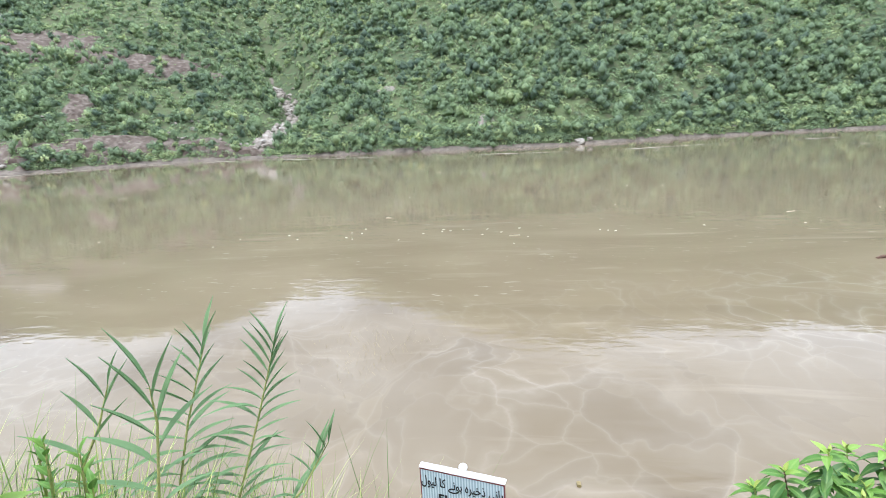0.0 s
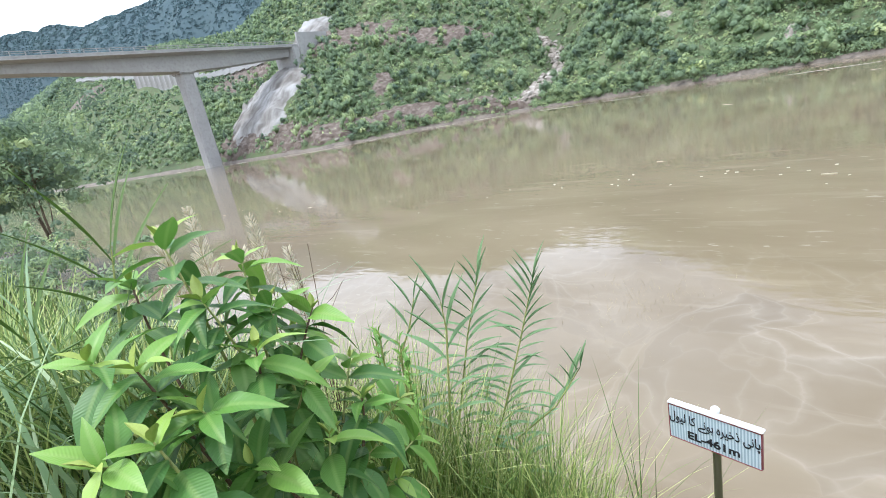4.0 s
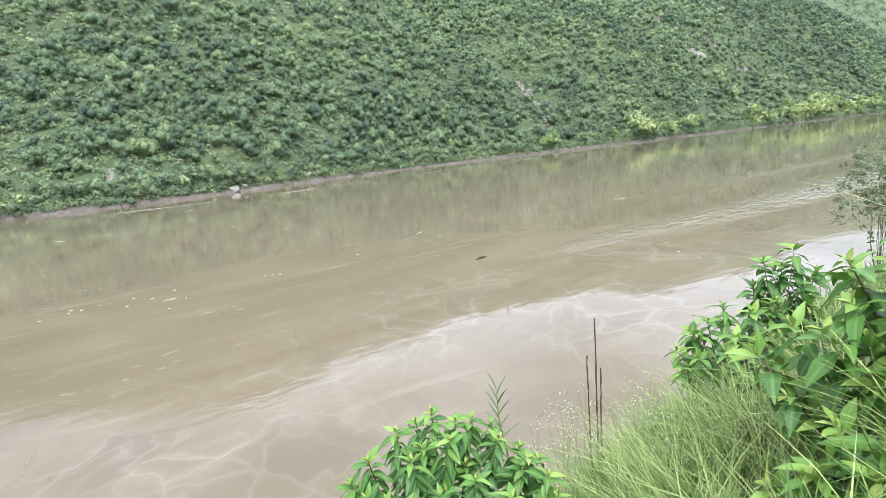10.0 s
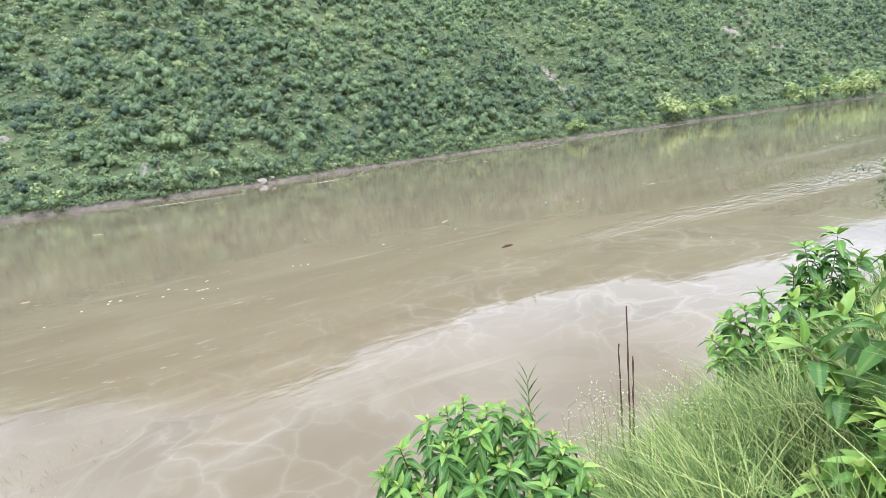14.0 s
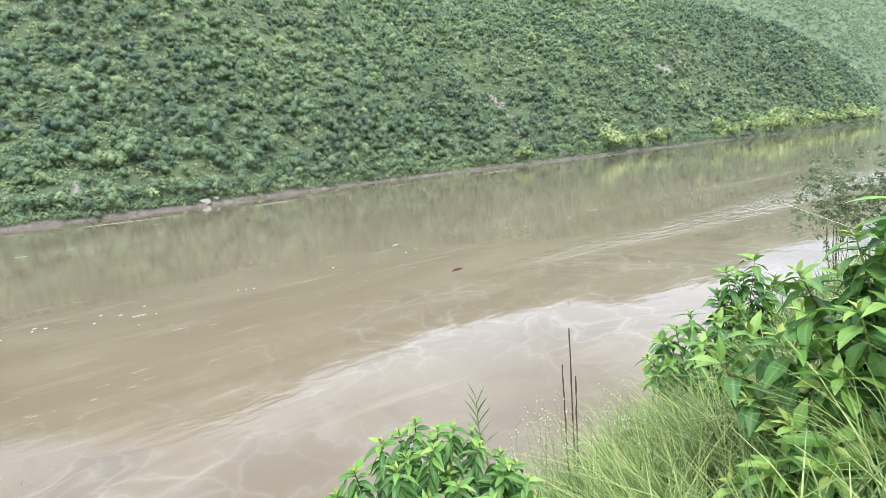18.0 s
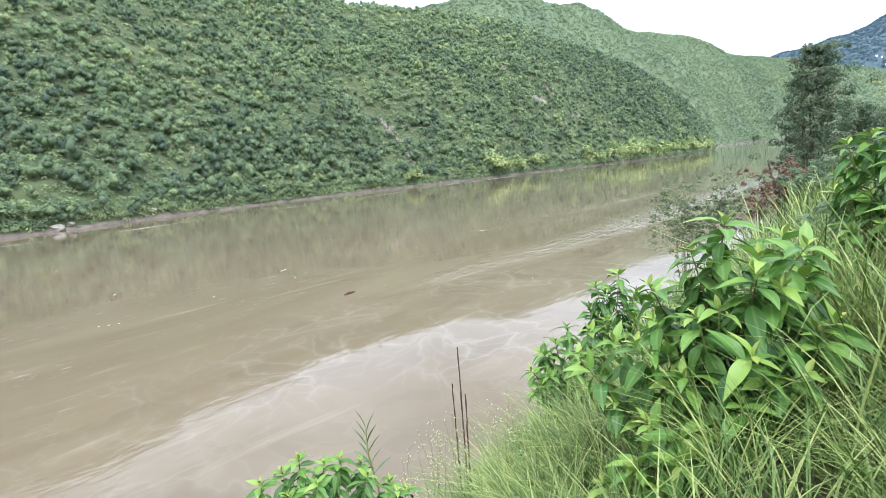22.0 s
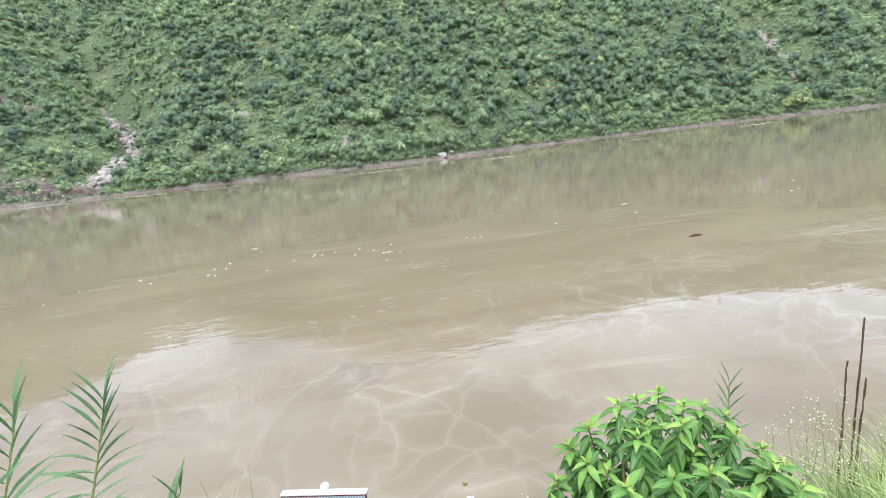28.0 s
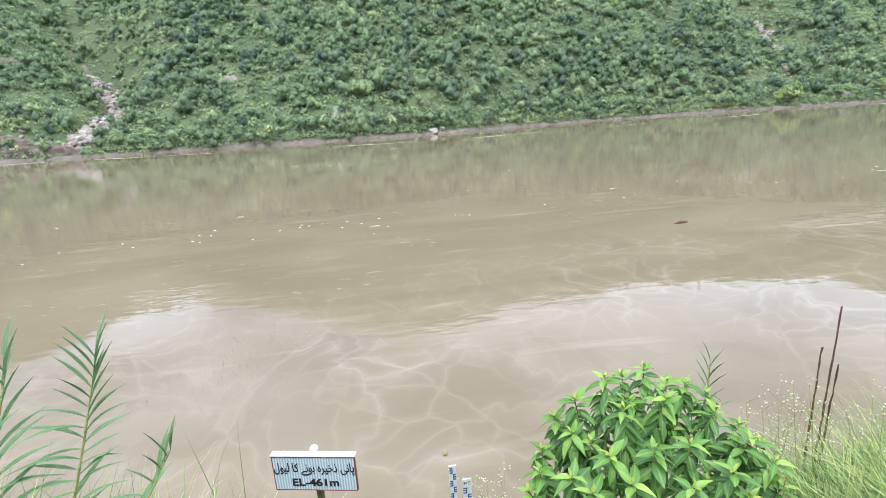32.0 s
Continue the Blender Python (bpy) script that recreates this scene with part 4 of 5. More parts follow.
# ---- large-leaved shrubs ----
def leaf_mesh(name, mat, width, fold, arc, wavy, seed):
    """A pointed leaf one unit long, folded along its midrib and arched to the tip."""
    r = random.Random(seed)
    n = 11
    V, F = [], []
    for k in range(n):
        t = k / (n - 1)
        w = width * (math.sin(math.pi * t**0.9) ** 0.8) * (1 - 0.35 * t**3)
        w = max(w, 0.008)
        z = -arc * t * t + 0.15 * t
        j = wavy * math.sin(t * 17 + seed)
        V += [(t, -w, z + fold * w + j * w), (t, -w * 0.45, z + fold * w * 0.5), (t, 0, z), (t, w * 0.45, z + fold * w * 0.5), (t, w, z + fold * w - j * w * r.uniform(0.6, 1.2))]
    for k in range(n - 1):
        for j in range(4):
            a = 5 * k + j
            F.append((a, a + 5, a + 6, a + 1))
    ob = sheet(name, V, F, mat, smooth=True)
    me = ob.data
    bpy.data.objects.remove(ob)
    return me


def leaf_set(mat, seed, width):
    return [leaf_mesh("leaf", mat, width, 0.22, 0.34, 0.06, seed), leaf_mesh("leaf", mat, width * 0.92, 0.34, 0.55, 0.09, seed + 1), leaf_mesh("leaf", mat, width * 1.08, 0.16, 0.22, 0.05, seed + 2), leaf_mesh("leaf", mat, width, 0.30, 0.75, 0.08, seed + 3)]


# tip, middle and old leaves
AGED_LEAVES = [leaf_set(TIP_LEAF, 1, 0.19), leaf_set(MID_LEAF, 6, 0.20), leaf_set(OLD_LEAF, 11, 0.205)]
FRESH_LEAVES = AGED_LEAVES[1]
YOUNG = leaf_mesh("young_leaf", YOUNG_LEAF, 0.20, 0.7, 0.0, 0.08, 5)


def set_leaf(me, at, d, up, length, parent, name="leaf"):
    d = d.normalized()
    side = up.cross(d)
    if side.length < 1e-3:
        side = d.orthogonal()
    side.normalize()
    nz = d.cross(side)
    m = Matrix((d, side, nz)).transposed().to_4x4()
    ob = new(name, me)
    ob.parent = parent
    ob.matrix_local = Matrix.Translation(at) @ m @ Matrix.Scale(length, 4)
    return ob


def shrub(name, label, base, tips, leaf, nodes, seed, spacing=0.085, group="large-leaved shrubs", upper=0.85, twins=0, fresh=2.2, lower=0.0):
    """Stems rise from the base and fork to the tips; crossed pairs of leaves stand along the upper part of each."""
    r = random.Random(seed)
    bz = ground_at(base[0], base[1]) - 0.05
    root = thing(name, label, "shrub", base[0], base[1], bz, group=group)
    o = Vector((base[0], base[1], bz))
    low = [(x + r.uniform(-0.16, 0.16), y + r.uniform(-0.16, 0.16), z - r.uniform(0.05, 0.30)) for x, y, z in tips[:twins]]
    for tip in [*tips, *low]:
        tipv = Vector(tip) - o - Vector((0, 0, lower))
        foot = Vector((tipv.x * 0.25 + r.uniform(-0.06, 0.06), tipv.y * 0.25 + r.uniform(-0.06, 0.06), 0))
        foot.z = ground_at(base[0] + foot.x, base[1] + foot.y) - 0.06 - bz
        bend = Vector((r.uniform(-0.08, 0.08), r.uniform(-0.08, 0.08), 0))
        pts = [foot.lerp(tipv, t) + bend * math.sin(math.pi * t) + Vector((0, 0, 0.10 * tipv.length * math.sin(math.pi * t * 0.9))) for t in (0, 0.25, 0.5, 0.75, 0.9, 1.0)]
        stem = part("stem", tube([p for p in pts], [0.011, 0.010, 0.008, 0.006, 0.005, 0.003], 6), TWIG if r.random() < 0.4 else REED_STEM, root)
        total = (tipv - foot).length
        ang = r.uniform(0, math.pi)
        k = 0
        back = 0.0
        while k < nodes and back < total * upper:
            t = 1 - back / total
            seg = min(4, int(t * 4.999))
            f = t * 5 - seg
            p = pts[seg].lerp(pts[seg + 1], min(1, max(0, f)))
            ax = (pts[seg + 1] - pts[seg]).normalized()
            size = leaf * (0.35 + 0.65 * min(1, (k + 0.6) / 3)) * r.uniform(0.8, 1.15)
            rise = 1.0 - 0.28 * min(k, 5) + r.uniform(-0.2, 0.2)
            for sgn in (0, math.pi):
                a = ang + sgn + r.uniform(-0.35, 0.35)
                side = ax.orthogonal().normalized()
                d = Matrix.Rotation(a, 3, ax) @ side + ax * rise
                d = d.normalized() + Vector((0, 0, r.uniform(-0.25, 0.1)))
                if k == 0:
                    set_leaf(YOUNG, p, d, Vector((r.uniform(-0.2, 0.2), r.uniform(-0.2, 0.2), 1)), size * 0.8, stem, "young_leaf")
                else:
                    set_leaf(AGED_LEAVES[0 if k < fresh * r.uniform(0.6, 1.3) else 1 if k < fresh * r.uniform(1.6, 3.0) else 2][r.randrange(4)], p, d, Vector((r.uniform(-0.4, 0.4), r.uniform(-0.4, 0.4), 1)), size, stem)
            ang += math.pi / 2 + r.uniform(-0.2, 0.2)
            back += spacing * (0.5 if k < 2 else 1.0) * r.uniform(0.8, 1.2)
            k += 1
    return root


shrub("large_leaf_shrub", "bright green large-leaved shrub with pointed drooping leaves", (-1.93, 0.92), [(-2.14, 0.82, 5.64), (-2.00, 1.30, 5.15), (-1.95, 0.41, 5.38), (-2.30, 1.20, 5.43), (-1.93, 0.80, 5.42), (-1.90, 1.60, 4.49), (-1.81, 1.05, 4.97), (-1.85, 1.34, 4.42), (-1.69, 0.58, 5.15), (-1.71, 1.01, 4.75), (-1.83, 0.49, 5.33), (-1.79, 0.87, 5.21), (-1.95, 1.69, 4.15), (-1.67, 0.27, 5.18), (-1.67, 0.66, 4.89), (-1.94, 1.39, 4.85), (-2.10, 1.15, 5.23), (-2.38, 0.75, 5.48), (-1.78, 1.27, 4.74), (-1.64, 0.41, 5.17), (-1.81, 1.39, 4.18), (-2.23, 1.32, 5.01)], 0.245, 8, 11, 0.10, fresh=1.35)
shrub("large_leaf_shrub", "tall green large-leaved shrub with yellow-green tips among long grass", (3.27, 0.78), [(3.58, 0.82, 5.51), (3.83, 0.55, 5.39), (3.47, 0.38, 5.40), (3.46, 0.98, 5.33), (3.30, 0.57, 5.36), (3.33, 0.46, 5.20), (3.26, 1.14, 4.92), (3.13, 0.72, 5.09), (3.28, 1.42, 4.71), (2.96, 0.85, 4.73), (2.71, 0.77, 4.48), (3.49, 0.24, 4.99), (3.04, 1.32, 4.39), (2.92, 0.50, 4.93), (2.62, 0.99, 4.28), (3.99, 0.36, 5.05), (3.49, 1.26, 5.08), (3.60, 0.39, 5.21), (3.17, 1.03, 4.78), (2.91, 0.55, 4.67), (3.09, 0.30, 4.82), (3.26, 1.47, 4.45)], 0.225, 14, 12, 0.085, twins=20, fresh=1.9)
shrub("large_leaf_shrub", "rounded green shrub with dense pointed leaves on the bank edge", (1.26, 2.21), [(1.41, 2.51, 4.39), (1.17, 2.52, 4.36), (1.66, 2.47, 4.29), (0.97, 2.49, 4.27), (1.33, 2.16, 4.42), (1.73, 2.28, 4.21), (1.10, 2.18, 4.38), (0.87, 2.30, 4.20), (1.79, 2.08, 4.16), (1.37, 2.00, 4.26), (0.67, 2.25, 4.02), (0.95, 2.01, 4.26), (1.12, 1.91, 4.34), (1.80, 1.92, 4.14), (1.45, 1.79, 4.25), (0.58, 2.17, 3.98), (0.74, 1.99, 4.19), (1.20, 1.72, 4.27), (1.24, 2.73, 4.09), (1.58, 2.53, 4.27), (1.41, 2.76, 4.21), (1.82, 2.49, 4.18), (0.76, 2.46, 3.99), (1.83, 1.88, 4.03), (0.99, 1.86, 4.21), (0.81, 1.90, 4.16), (1.51, 1.74, 4.13), (0.92, 2.63, 4.06), (1.89, 2.28, 4.09)], 0.122, 16, 13, 0.048, fresh=1.5, twins=10, lower=0.07)
shrub("large_leaf_shrub", "green large-leaved shrub leaning over the water", (6.01, 3.11), [(6.73, 3.01, 4.28), (6.36, 3.17, 4.17), (7.06, 2.91, 3.96), (5.93, 3.39, 3.68), (5.85, 3.01, 3.71), (5.54, 3.53, 3.38), (5.22, 3.52, 3.25), (5.29, 2.95, 3.38), (6.19, 2.93, 3.78), (5.73, 3.46, 3.51), (6.64, 2.89, 3.90), (5.55, 3.01, 3.50), (5.98, 2.76, 3.48), (5.24, 3.26, 3.25), (6.58, 2.71, 3.70), (6.32, 3.25, 3.86)], 0.24, 12, 14, 0.10, twins=16, fresh=1.9)
shrub("large_leaf_shrub", "tall green large-leaved shrub rising above the grass", (5.66, 0.13), [(5.65, 0.09, 6.15), (5.89, 0.31, 5.96), (5.88, 0.42, 5.72), (5.40, 0.13, 5.80), (6.11, 0.58, 5.48), (5.51, 0.26, 5.48), (5.15, 0.06, 5.43), (5.38, 0.35, 5.21), (5.77, 0.19, 5.98), (5.76, 0.36, 5.55), (5.40, 0.05, 5.62), (5.27, 0.16, 5.28), (6.00, -0.40, 6.30), (5.60, -0.50, 6.10), (6.10, -0.10, 6.20), (5.72, -0.22, 5.85), (6.02, 0.10, 5.62)], 0.20, 14, 15, 0.085, twins=14, fresh=1.9)
shrub("large_leaf_shrub", "young green shrub low in the long grass", (2.63, 0.96), [(2.60, 1.01, 4.28), (2.57, 0.84, 4.25), (2.62, 1.20, 4.11), (2.75, 0.79, 4.41)], 0.2, 6, 16, fresh=1.9)

# ---- giant reeds ----
REED_BLADES = []
for k, (w, arc) in enumerate(((0.068, 0.10), (0.072, 0.30), (0.062, 0.55))):
    REED_BLADES.append(leaf_mesh("blade", REED, w, 0.6, arc, 0.0, 20 + k))


NARROW_BLADES = [leaf_mesh("blade", GRASS, 0.020, 0.6, arc, 0.0, 30 + k) for k, arc in enumerate((0.15, 0.4, 0.7))]


def reed(label, pts, leaf, count, seed, rank, start=0.35, kinds=REED_BLADES):
    """A cane with two ranks of long narrow blades, closer and steeper towards the tip."""
    r = random.Random(seed)
    b = Vector(pts[0])
    gz = ground_at(b.x, b.y)
    root = thing("giant_reed", label, "reed", b.x, b.y, gz - 0.05, group="giant reeds")
    o = Vector((b.x, b.y, gz - 0.05))
    line = [Vector((b.x, b.y, gz - 0.1)) - o] + [Vector(p) - o for p in pts]
    cane = [line[0].lerp(line[1], t) for t in (0, 0.5)] + line[1:]
    stalk = part("cane", tube(cane, [0.011, 0.010, 0.009, 0.007, 0.003][: len(cane)], 7), REED_STEM, root, "yellow-green jointed cane")
    side = Vector((math.cos(rank), math.sin(rank), 0))
    legs = [(c1 - c0).length for c0, c1 in zip(cane, cane[1:])]
    total = sum(legs)
    for k in range(count):
        t = start + (1 - start) * (k / (count - 1)) ** 0.85
        d, i = t * total, 0
        while i < len(legs) - 1 and d > legs[i]:
            d -= legs[i]
            i += 1
        p = cane[i].lerp(cane[i + 1], min(1, d / legs[i]))
        s = side * (1 if k % 2 else -1)
        s = Matrix.Rotation(r.uniform(-0.5, 0.5), 3, "Z") @ s
        way = s + Vector((0, 0, 0.34 + 1.7 * max(0, t - 0.72) / 0.28 + r.uniform(-0.2, 0.25)))
        size = leaf * (0.75 + 0.5 * math.sin(math.pi * min(1, 0.25 + 0.75 * (1 - t)))) * r.uniform(0.75, 1.15)
        set_leaf(kinds[0 if t > 0.85 else r.choice((0, 0, 1, 1, 2))], p, way, Vector((0, 0, 1)) + s * 0.2, size, stalk, "blade")
    return root


reed("green giant reed with broad arching blades", [(-2.23, 2.27, 3.62), (-2.13, 2.36, 4.51), (-2.13, 2.36, 4.72)], 0.31, 13, 1, 0.75, 0.5)
reed("tall slender green reed on the bank edge", [(-2.57, 2.70, 3.19), (-2.37, 2.88, 4.16), (-2.23, 2.98, 4.66)], 0.27, 34, 2, 0.7, 0.42)
reed("tall slender green reed on the bank edge", [(-2.28, 2.85, 3.11), (-1.98, 3.05, 4.11), (-1.84, 3.14, 4.61)], 0.25, 42, 3, 0.6, 0.40)
reed("leaning green reed on the bank edge", [(-2.02, 2.83, 3.31), (-1.73, 3.00, 3.57), (-1.54, 3.10, 3.89)], 0.24, 24, 4, 0.8, 0.35)
reed("short green reed behind the shrub", [(-2.60, 2.32, 4.24), (-2.52, 2.40, 4.44), (-2.46, 2.46, 4.67)], 0.24, 12, 5, 0.5, 0.5)
reed("small feathery reed behind the shrub", [(2.28, 2.98, 3.47), (2.24, 3.01, 3.80), (2.24, 3.01, 4.03)], 0.17, 13, 6, -0.9, 0.72)
reed("tall grass cane with long narrow blades at the bank", [(-3.05, 0.75, 4.8), (-2.98, 0.85, 5.3), (-2.92, 0.90, 5.6)], 0.55, 10, 7, 1.9, 0.5, NARROW_BLADES)
reed("tall grass cane with long narrow blades at the bank", [(-3.3, 0.45, 4.8), (-3.25, 0.50, 5.1), (-3.2, 0.50, 5.35)], 0.60, 9, 8, 2.2, 0.5, NARROW_BLADES)
reed("tall grass cane with long narrow blades at the bank", [(-3.1, 0.1, 4.8), (-3.05, 0.15, 5.0), (-3.0, 0.2, 5.2)], 0.60, 8, 9, 1.4, 0.5, NARROW_BLADES)

for k, (x, y, top) in enumerate(((-2.42, 1.98, 4.66), (-2.30, 2.02, 4.58), (-2.55, 2.05, 4.56), (-2.20, 1.95, 4.48))):
    reed("bright green weed with small willow-like leaves", [(x, y, top - 0.5), (x + 0.03, y, top - 0.2), (x + 0.05, y, top)], 0.085, 22, 60 + k, 0.8 * k, 0.45, FRESH_LEAVES)

# ---- plumed grasses and dry twigs ----
def plume(x, y, top, seed, lean=(0, 0)):
    r = random.Random(seed)
    gz = ground_at(x, y)
    root = thing("plumed_grass", "tall grass stem with a pale feathery seed head", "grass", x, y, gz - 0.05, group="plumed grasses")
    h = top - gz + 0.05
    tip = Vector((lean[0], lean[1], h))
    part("stalk", tube([Vector((0, 0, 0)), tip * 0.5, tip * 0.86, tip], [0.004, 0.003, 0.0025, 0.001], 5), DRY_GRASS, root)
    rg = np.random.default_rng(seed)
    n = 220
    t = rg.random(n)
    c = np.array(tip)[None] * (0.72 + 0.28 * t)[:, None]
    th = rg.random(n) * 6.283
    ln = 0.15 * (1.05 - 0.7 * t)
    out = np.stack([np.cos(th), np.sin(th), 1.25 + 0 * th], -1)
    out /= np.linalg.norm(out, axis=1, keepdims=True)
    e = c + out * ln[:, None]
    w = np.cross(out, rg.normal(size=(n, 3)))
    w *= 0.006 / np.linalg.norm(w, axis=1, keepdims=True)
    V = np.stack([c, c * 0.4 + e * 0.6 - w, e, c * 0.4 + e * 0.6 + w], 1).reshape(-1, 3)
    sheet("seed_head", V, np.arange(4 * n).reshape(-1, 4), SEED, root, np.full(4 * n, 0.7))


for k, (x, y, z, dx, dy) in enumerate(((-3.36, 1.52, 5.63, 0.02, 0.0), (-3.19, 1.85, 5.48, -0.03, 0.0), (-3.26, 1.72, 5.29, 0.06, 0.0), (-3.43, 1.35, 5.56, -0.05, 0.0), (-3.13, 1.95, 5.22, 0.08, 0.0))):
    plume(x, y, z, 40 + k, (dx, dy))


def twiggy(name, label, x, y, tips, seed, mat=TWIG, rad=0.005, forks=5, category="dry plant", spread=0.25, group=""):
    r = random.Random(seed)
    gz = ground_at(x, y) if ground_at(x, y) > -0.3 else -0.3
    root = thing(name, label, category, x, y, gz - 0.05, group=group)
    o = Vector((x, y, gz - 0.05))
    for tip in tips:
        t = Vector(tip) - o
        mid = t * 0.5 + Vector((r.uniform(-0.06, 0.06), r.uniform(-0.06, 0.06), 0))
        bm = tube([Vector((t.x * 0.1, t.y * 0.1, 0)), mid, t], [rad, rad * 0.8, rad * 0.4], 5)
        for _ in range(forks):
            f = r.uniform(0.35, 0.95)
            p = mid.lerp(t, (f - 0.5) * 2) if f > 0.5 else Vector((0, 0, 0)).lerp(mid, f * 2)
            q = p + Vector((r.uniform(-1, 1) * spread, r.uniform(-1, 1) * spread, r.uniform(0.3, 1.0) * spread))
            tube([p, p.lerp(q, 0.5) + Vector((0, 0, -0.02)), q], [rad * 0.5, rad * 0.4, rad * 0.25], 4, bm)
        part("branch", bm, mat, root)
    return root


twiggy("dry_weed", "brown leafless weed stems above the water", -2.9, 1.85, [(-2.86, 1.99, 5.25), (-3.05, 1.69, 5.04), (-2.94, 1.88, 5.29), (-2.92, 1.90, 5.12), (-2.98, 1.81, 5.20)], 50, forks=7)


def dead_stalk(x, y, z0, top, seed, dx):
    r = random.Random(seed)
    root = thing("dead_stalk", "dark brown dried plant stalk standing in the grass", "plant stalk", x, y, ground_at(x, y) - 0.05, group="dead stalks")
    h = top - (ground_at(x, y) - 0.05)
    n = 22
    pts = [Vector((dx * k / n + r.uniform(-0.004, 0.004), r.uniform(-0.004, 0.004), h * k / n)) for k in range(n + 1)]
    part("stalk", tube(pts, [max(0.005, 0.0125 - 0.006 * k / n + r.uniform(-0.0025, 0.003)) for k in range(n + 1)], 7), STALK, root)


dead_stalk(4.01, 3.65, 3, 3.99, 1, 0.000)
dead_stalk(3.96, 3.70, 3, 3.57, 2, -0.030)
dead_stalk(4.03, 3.63, 3, 3.41, 3, 0.030)

# ---- level sign ----
ANG = math.degrees(math.atan2(-0.13, 0.54))
sign = thing("level_sign", "small blue-grey striped water-level sign on a steel post", "sign", -0.63, 2.945, ground_at(-0.63, 2.945) - 0.1, ANG)
base_z = ground_at(-0.63, 2.945) - 0.1
up = lambda z: z - base_z
m_, n_, l_, b_ = material("striped_sign_face", 0.4)
tc_, wv_, rp_ = n_.new("ShaderNodeTexCoord"), n_.new("ShaderNodeTexWave"), ramp(n_, [(0.35, (0.34, 0.44, 0.50)), (0.65, (0.60, 0.68, 0.72))])
wv_.inputs["Scale"].default_value = 17.0
l_.new(tc_.outputs["Object"], wv_.inputs["Vector"])
l_.new(wv_.outputs["Fac"], rp_.inputs["Fac"])
l_.new(rp_.outputs["Color"], b_.inputs["Base Color"])
BOARD_Z = 3.665
board = part("board", box_bm(0.555, 0.020, 0.262, 0, 0, up(BOARD_Z), 0.003), m_, sign, "pale blue board with fine vertical stripes")
part("top_cap", box_bm(0.57, 0.050, 0.014, 0, 0.010, up(BOARD_Z + 0.138), 0.004), WHITE_PAINT, sign, "white folded top edge")
for w_, h_b, px_, pz_ in ((0.56, 0.006, 0, 0.1275), (0.56, 0.006, 0, -0.1285), (0.005, 0.262, 0.2770, 0), (0.005, 0.262, -0.2770, 0)):
    part("border", box_bm(w_, 0.026, h_b, px_, 0, up(BOARD_Z + pz_), 0.001), RED_PAINT, board)
bm = bmesh.new()
bmesh.ops.create_cone(bm, cap_ends=True, segments=20, radius1=0.026, radius2=0.026, depth=up(BOARD_Z + 0.14), matrix=Matrix.Translation((0, 0.040, (up(BOARD_Z + 0.14)) / 2)))
part("post", bm, CHROME, sign, "shiny steel pipe post")
bm = bmesh.new()
bmesh.ops.create_uvsphere(bm, u_segments=18, v_segments=10, radius=0.029, matrix=Matrix.Translation((0, 0.040, up(BOARD_Z + 0.158))) @ Matrix.Diagonal((1, 1, 0.8, 1)))
part("post_cap", bm, WHITE_PAINT, sign, "white round post cap")


def lettering(text, x, z, size, parent, stretch=1.0, y=-0.0125, mat=BLACK_PAINT, bold=0.0):
    cu = bpy.data.curves.new("lettering", "FONT")
    cu.body, cu.size, cu.align_x, cu.align_y, cu.extrude, cu.offset = text, size, "CENTER", "CENTER", 0.0006, bold
    tmp = bpy.data.objects.new("lettering", cu)
    scene.collection.objects.link(tmp)
    bpy.context.view_layer.update()
    me = bpy.data.meshes.new_from_object(tmp.evaluated_get(bpy.context.evaluated_depsgraph_get()))
    bpy.data.objects.remove(tmp)
    me.materials.clear()
    me.materials.append(mat)
    ob = new("lettering", me)
    ob.parent = parent
    ob.matrix_local = pose(x, y, z, 90) @ Matrix.Diagonal((stretch, 1, 1, 1))
    return ob


lettering("EL-461m", 0.0, up(BOARD_Z - 0.070), 0.080, board, 1.12, bold=0.0024)
URDU = "\ufedd\ufeee\ufbff\ufedf \ufe8e\ufb90 \ufbaf\ufee7\ufeee\ufba8 \ufee9\ufeae\ufbff\ufea7\ufeab \ufbfd\ufee7\ufe8e\ufb58"
lettering(URDU, 0.0, up(BOARD_Z + 0.045), 0.095, board, 0.64, bold=0.0012)

# ---- staff gauges ----
def gauge(x, y, top, w, title, group="staff gauges"):
    gz = min(ground_at(x, y), 0.0) - 0.2
    root = thing("staff_gauge", "white and blue staff gauge board standing in the water", "water gauge", x, y, gz, -3, group=group)
    h = top - gz
    face = part("board", box_bm(w, 0.018, h, 0, 0, h / 2, 0.002), WHITE_PAINT, root)
    part("post", box_bm(w * 0.45, 0.04, h - 0.04, 0, 0.031, (h - 0.04) / 2, 0.004), CHROME, root)
    z = h - (0.15 if title else 0.06)
    if title:
        lettering("PIT", 0, h - 0.055, 0.055, face, 1.0, -0.0102, BLACK_PAINT)
    k = 0
    while z > 0.1:
        s = -1 if k % 2 else 1
        bm = box_bm(w * 0.12, 0.003, 0.075, s * -w * 0.08, -0.0105, z)
        for dz in (-0.030, 0, 0.030):
            box_bm(w * 0.34, 0.003, 0.014, s * -w * 0.27, -0.0105, z + dz, bm=bm)
        part("graduation", bm, BLUE_PAINT, face)
        z -= 0.085
        k += 1


gauge(0.51, 4.65, 2.12, 0.080, False)
gauge(0.655, 4.60, 1.96, 0.105, True)

